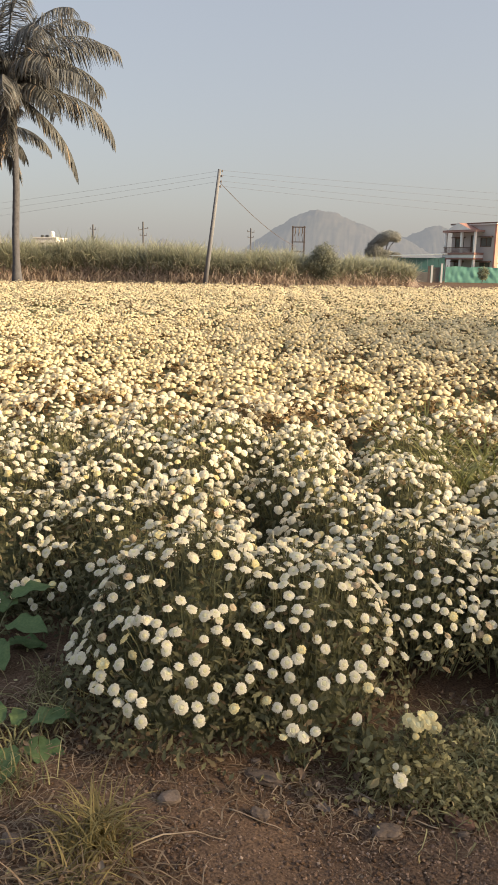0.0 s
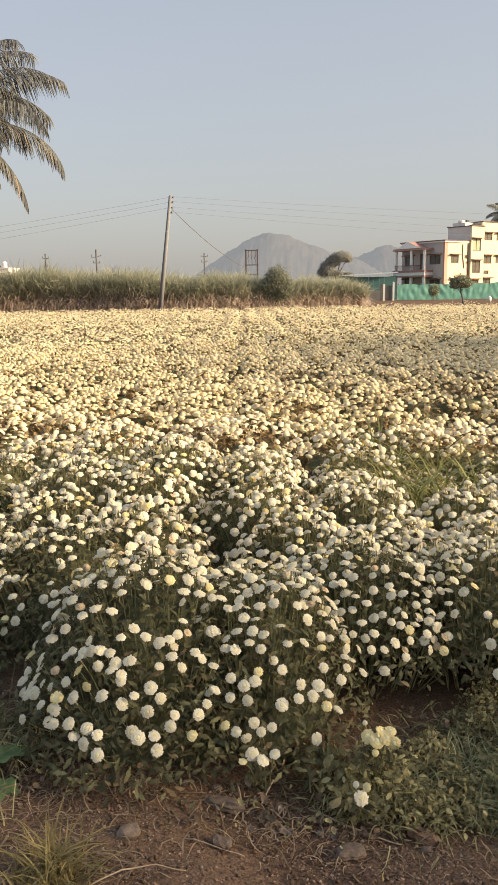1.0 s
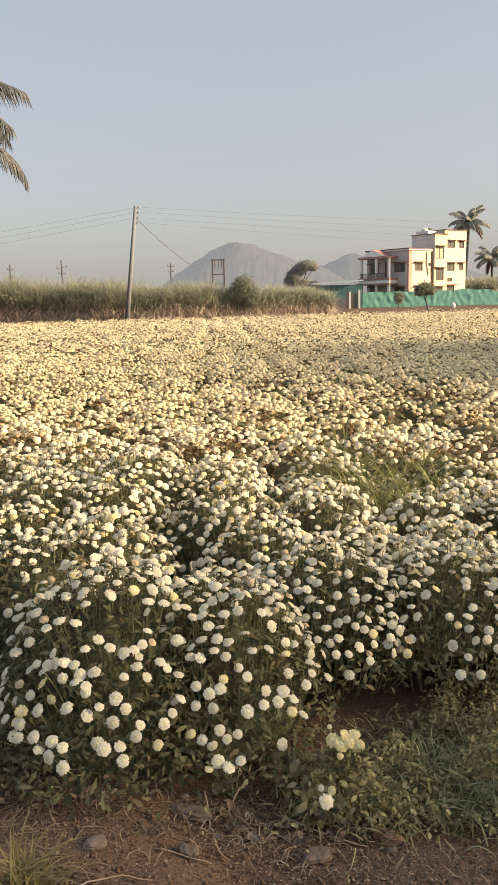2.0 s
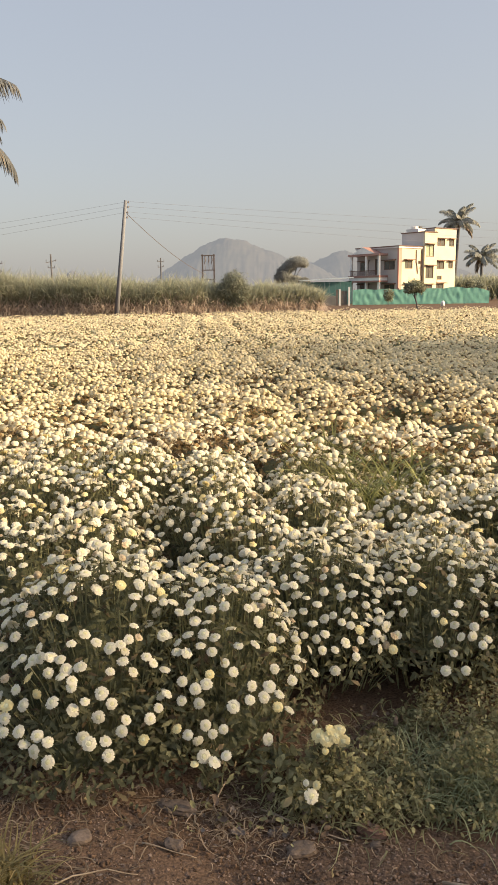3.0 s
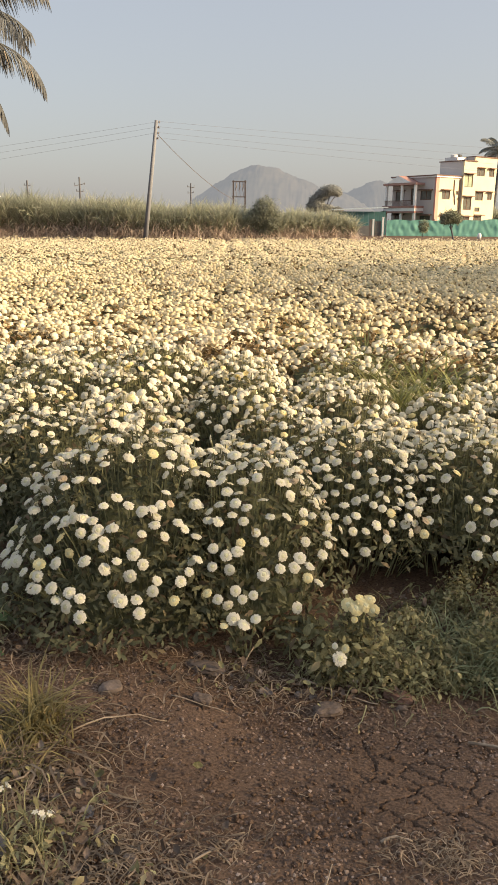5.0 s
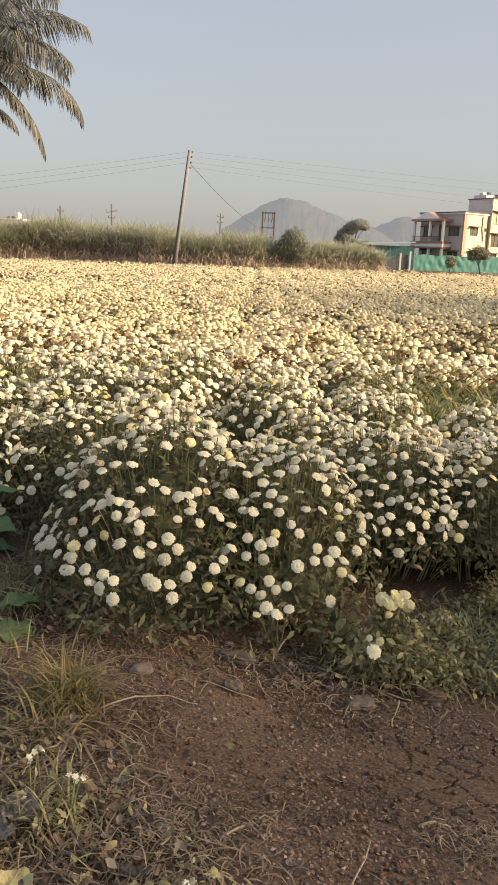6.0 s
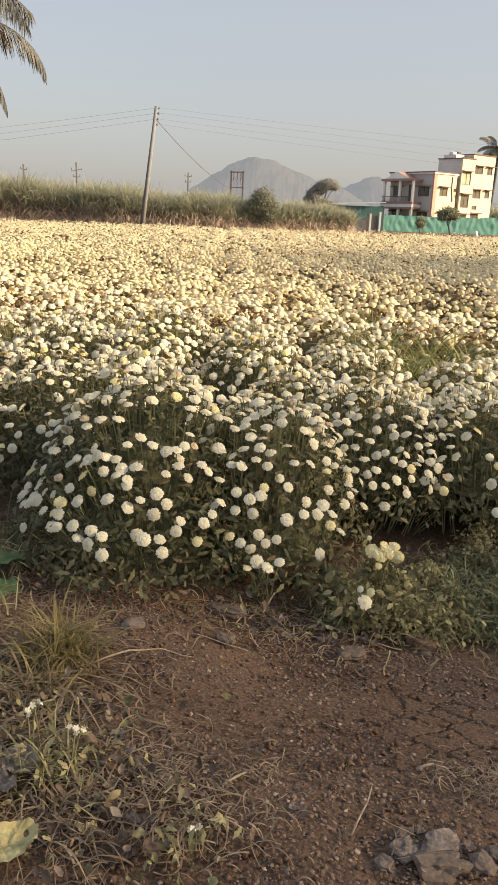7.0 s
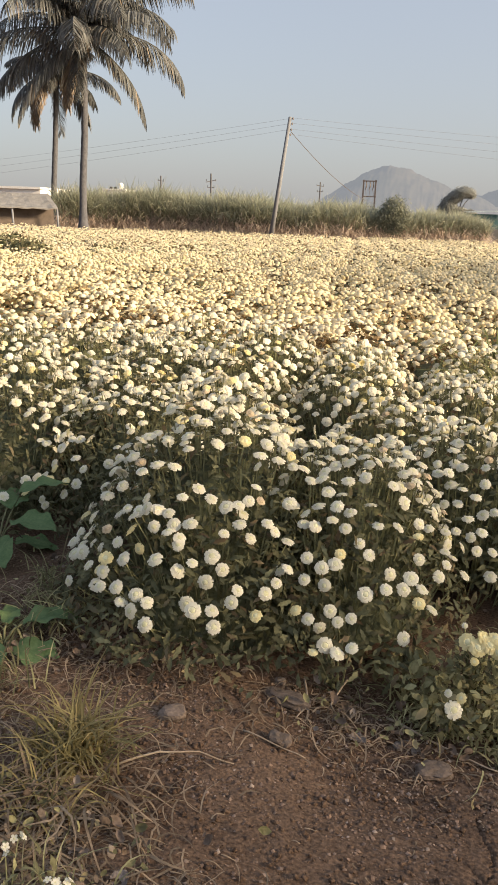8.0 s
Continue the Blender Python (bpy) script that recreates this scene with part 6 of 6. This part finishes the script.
twig([(-0.358, 1.47, 0.02), (-0.288, 1.53, 0.03), (-0.218, 1.57, 0.022), (-0.150, 1.585, 0.010)], 0.0024, "pale dry twig lying across the soil")
twig([(0.142, 1.90, 0.01), (0.222, 1.85, 0.016), (0.312, 1.80, 0.012), (0.382, 1.78, 0.008)], 0.003, "thin dry twig beside the weeds")
twig([(-0.158, 1.70, 0.01), (-0.088, 1.69, 0.012), (-0.018, 1.68, 0.01)], 0.002, "thin dry twig on the soil")
twig([(-0.058, 1.93, 0.03), (-0.038, 1.86, 0.016), (-0.058, 1.80, 0.01)], 0.003, "dry root end under the flowers")
twig([(0.042, 1.95, 0.05), (0.012, 1.88, 0.02), (0.042, 1.83, 0.01)], 0.003, "dry root end under the flowers")
twig([(0.322, 1.20, 0.006), (0.352, 1.21, 0.016), (0.382, 1.205, 0.008)], 0.0035, "pale bent twig on cracked soil")
twig([(-0.038, 1.10, 0.01), (0.012, 1.14, 0.02), (0.042, 1.11, 0.01)], 0.0028, "pale bent straw on the soil")
twig([(0.582, 1.62, 0.01), (0.682, 1.58, 0.018), (0.812, 1.62, 0.02), (0.962, 1.60, 0.02)], 0.004, "dry stalk lying on cracked soil")
twig([(0.182, 1.00, 0.01), (0.212, 1.05, 0.04), (0.222, 1.08, 0.05)], 0.002, "thin straw leaning on the rocks")


BLUE_GRASS = mat("blue_grass", (0.19, 0.21, 0.105), (0.40, 0.405, 0.22), 12, 0.6, 0.1, 160, "island", 0.4, thin=0.4)


def weed_mat():
    """Creeping weeds before the flower plants."""
    rng = np.random.RandomState(75)
    n = 23000
    x, y = rng.uniform(0.03, 1.15, n), rng.uniform(1.74, 2.66, n)
    low = 1.80 + 0.30 * (1 - smooth01(0.02, 0.33, x)) + 0.025 * np.sin(x * 23)
    high = 2.12 + 0.50 * smooth01(0.36, 0.85, x)
    keep = (y > low) & (y < high + 0.05 * np.sin(x * 14)) & (rng.rand(n) < 0.7 + 0.3 * smooth01(0.1, 0.5, x))
    clump = np.array([fnoise(p, q, 11.0, 4.0) for p, q in zip(x, y)])
    keep &= clump + 0.22 * rng.normal(size=n) > -0.08
    x, y, clump = x[keep], y[keep], clump[keep]
    n = len(x)
    h = 0.028 + 0.09 * np.clip(clump, 0, 0.6) + 0.12 * np.exp(-((x - 0.36) / 0.25) ** 2 - ((y - 1.98) / 0.12) ** 2) + 0.09 * smooth01(0.6, 0.8, x)
    z = ground_base(x, y) + 0.005 + h * rng.rand(n) ** 0.7
    up = rng.normal(size=(n, 3)) * 0.85 + np.array([0, -0.2, 0.9])
    s = rng.uniform(0.009, 0.025, n) * (1 + 0.7 * (1 - smooth01(0.2, 0.45, x)))
    v, f = scatter([(0, 0, 0), (0.35, -0.24, 0.05), (0.7, -0.2, 0.03), (1, 0, -0.1), (0.7, 0.2, 0.03), (0.35, 0.24, 0.05)], [(0, 1, 5), (1, 2, 5), (2, 4, 5), (2, 3, 4)], np.stack([x, y, z], 1), s, up, rng.rand(n) * 6.28)
    solid("creeping_weeds", fastmesh("creeping_weeds", v, f, [WEED]), "low mat of creeping green weeds on the soil", "weeds", "stuff")
    V, F = [], []
    for n, c, s, ln, w, lift in [(620, (0.45, 1.95), (0.13, 0.08), 0.10, 0.0042, (0.1, 1.2)), (300, (0.62, 2.2), (0.14, 0.10), 0.10, 0.0042, (0.3, 1.3)), (260, (0.27, 1.95), (0.07, 0.05), 0.08, 0.0036, (0.2, 1.0)), (320, (0.58, 2.0), (0.14, 0.08), 0.12, 0.0042, (0.5, 1.4))]:
        v, f = strands(rng, n, c, s, ln, w, lift, 0.8)
        F += [tuple(i + len(V) for i in q) for q in f]
        V += v
    solid("creeping_grass", fastmesh("creeping_grass", [tuple(p) for p in V], F, [WEED]), "low grass blades growing through the creeping weeds", "grass", "stuff")
    v, f = strands(rng, 1700, (0.80, 2.03), (0.11, 0.11), 0.12, 0.0042, (0.3, 1.4), 0.8)
    solid("blue_grass", fastmesh("blue_grass", [tuple(p) for p in v], f, [BLUE_GRASS]), "feathery bluish green grass beside the creeping weeds", "grass", "stuff")


weed_mat()


def stray_flower(x, y, z, heads, label, seed, stem=True):
    rng = np.random.RandomState(seed)
    th = thing("stray_flower", pose(x, y, ground_z(x, y)), label, "flower", "stray flowers")
    g = Geo()
    for dx, dy, dz, s, k in heads:
        p = Vector((dx, dy, z - ground_z(x, y) + dz))
        up = (Vector((0.1, -0.7, 0.7)) + Vector(rng.normal(size=3)) * 0.25).normalized()
        data = (HEADS_Y if k else HEADS)[rng.randint(2)]
        part("flower_head", data, th, "", Matrix.Translation(p) @ up.to_track_quat("Z", "Y").to_matrix().to_4x4() @ Matrix.Scale(s, 4))
        g.tube([(dx * 0.2, 0.12 + dy * 0.2, -0.01), p * 0.7 + Vector((0, 0.04, 0.0)), p], [0.003, 0.002, 0.0016], 4, 0, False)
    part("stem", g.data("stem", [STEM]), th)
    n = 16 * len(heads)
    k = rng.randint(len(heads), size=n)
    u = rng.uniform(0.05, 0.9, n)
    P = np.array(heads)[k]
    pos = np.stack([P[:, 0] * (0.2 + 0.8 * u), (0.12 + 0.2 * P[:, 1]) * (1 - u) + P[:, 1] * u, (z - ground_z(x, y) + P[:, 2]) * u], 1) + rng.normal(size=(n, 3)) * np.array([0.022, 0.015, 0.006])
    pos[:, 2] = np.maximum(pos[:, 2], 0.004)
    v, f = scatter(LEAF_V, LEAF_F, pos, rng.uniform(0.016, 0.034, n), rng.normal(size=(n, 3)) * 0.6 + np.array([0, -0.3, 0.7]), rng.rand(n) * 6.28)
    part("foliage", fastmesh("foliage", v, f, [LEAF]), th)


stray_flower(0.336, 1.926, 0.125, [(-0.032, 0.01, 0.006, 0.020, 1), (-0.008, 0, 0.0, 0.021, 1), (0.018, 0.006, 0.008, 0.022, 1), (0.036, 0.0, -0.004, 0.019, 1), (0.004, 0.016, 0.018, 0.018, 1), (0.028, 0.018, 0.02, 0.017, 1), (-0.014, -0.012, -0.028, 0.010, 1), (-0.04, 0.03, 0.035, 0.007, 0)], "cluster of pale yellow flowers above the weeds", 91)
stray_flower(0.275, 1.773, 0.059, [(0, 0, 0, 0.020, 0), (0.014, 0.014, 0.022, 0.012, 1), (-0.014, 0.012, 0.03, 0.009, 0)], "single low white flower beside the weeds", 92)
stray_flower(0.02, 1.86, 0.10, [(0, 0, 0, 0.018, 0), (-0.03, 0.01, 0.01, 0.019, 0), (0.03, 0.012, 0.012, 0.015, 0), (-0.055, 0.0, -0.005, 0.012, 1)], "few white flowers hanging low before the mound", 93)


def tiny_head():
    """Five small round petals about a yellow eye."""
    g = Geo()
    for j in range(5):
        a = 2 * math.pi * j / 5
        o, s = Vector((math.cos(a), math.sin(a), 0)), Vector((-math.sin(a), math.cos(a), 0))
        g.blade([o * 0.15, o * 0.6 + Vector((0, 0, 0.10)), o * 1.0 + Vector((0, 0, 0.05))], [0.3, 0.75, 0.5], s, 0)
    g.add([(math.cos(k * 1.0472) * 0.24, math.sin(k * 1.0472) * 0.24, 0.08) for k in range(6)] + [(0, 0, 0.22)], [(k, (k + 1) % 6, 6) for k in range(6)], 1)
    return g.data("flower_head", [PETAL, CORE])


TINY = tiny_head()


def tiny_weed(x, y, flowers, seed):
    rng = np.random.RandomState(seed)
    th = thing("flowering_weed", pose(x, y, ground_z(x, y)), "slender weed with tiny white flowers among dry grass", "weed", "flowering weeds")
    for dx, dy, z in flowers:
        g = Geo()
        g.tube([(0, 0, -0.01), (dx * 0.5, dy * 0.5, z * 0.6), (dx, dy, z)], [0.002, 0.0015, 0.001], 4)
        st = part("stalk", g.data("stalk", [STEM]), th)
        for k in range(3):
            p = Vector((dx + rng.normal() * 0.008, dy + rng.normal() * 0.006, z + 0.003 * k))
            part("flower_head", TINY, st, "tiny white flower", Matrix.Translation(p) @ pose(0, 0, 0, 35 + rng.normal() * 20, rng.normal() * 20, 70 * k) @ Matrix.Scale(0.0062, 4))
    n = 60
    pos = np.stack([rng.normal(size=n) * 0.03, rng.normal(size=n) * 0.03, 0.08 * rng.rand(n)], 1)
    v, f = scatter(LEAF_V, LEAF_F, pos, rng.uniform(0.012, 0.03, n), rng.normal(size=(n, 3)) * 0.5 + np.array([0, 0, 0.7]), rng.rand(n) * 6.28)
    part("foliage", fastmesh("foliage", v, f, [WEED]), th)


tiny_weed(-0.388, 1.13, [(0.0, 0.04, 0.10), (-0.005, 0.01, 0.10)], 95)
tiny_weed(-0.308, 1.10, [(0.01, 0.01, 0.10), (0.015, 0.02, 0.085)], 96)
tiny_weed(-0.438, 1.04, [(0.01, 0.02, 0.09)], 97)
tiny_weed(-0.068, 0.965, [(0.0, 0.0, 0.03)], 98)

leafy_tree("bush", (-7.6, 14.4, 0), (0, 0, 0.3), [(0, 0, 0.42, 0.5, 0.5, 0.22), (0.5, -0.3, 0.36, 0.4, 0.4, 0.18)], 700, 0.06, "grey-green weedy shrub among the flowers", 48, 0.02, LEAF, category="bush")
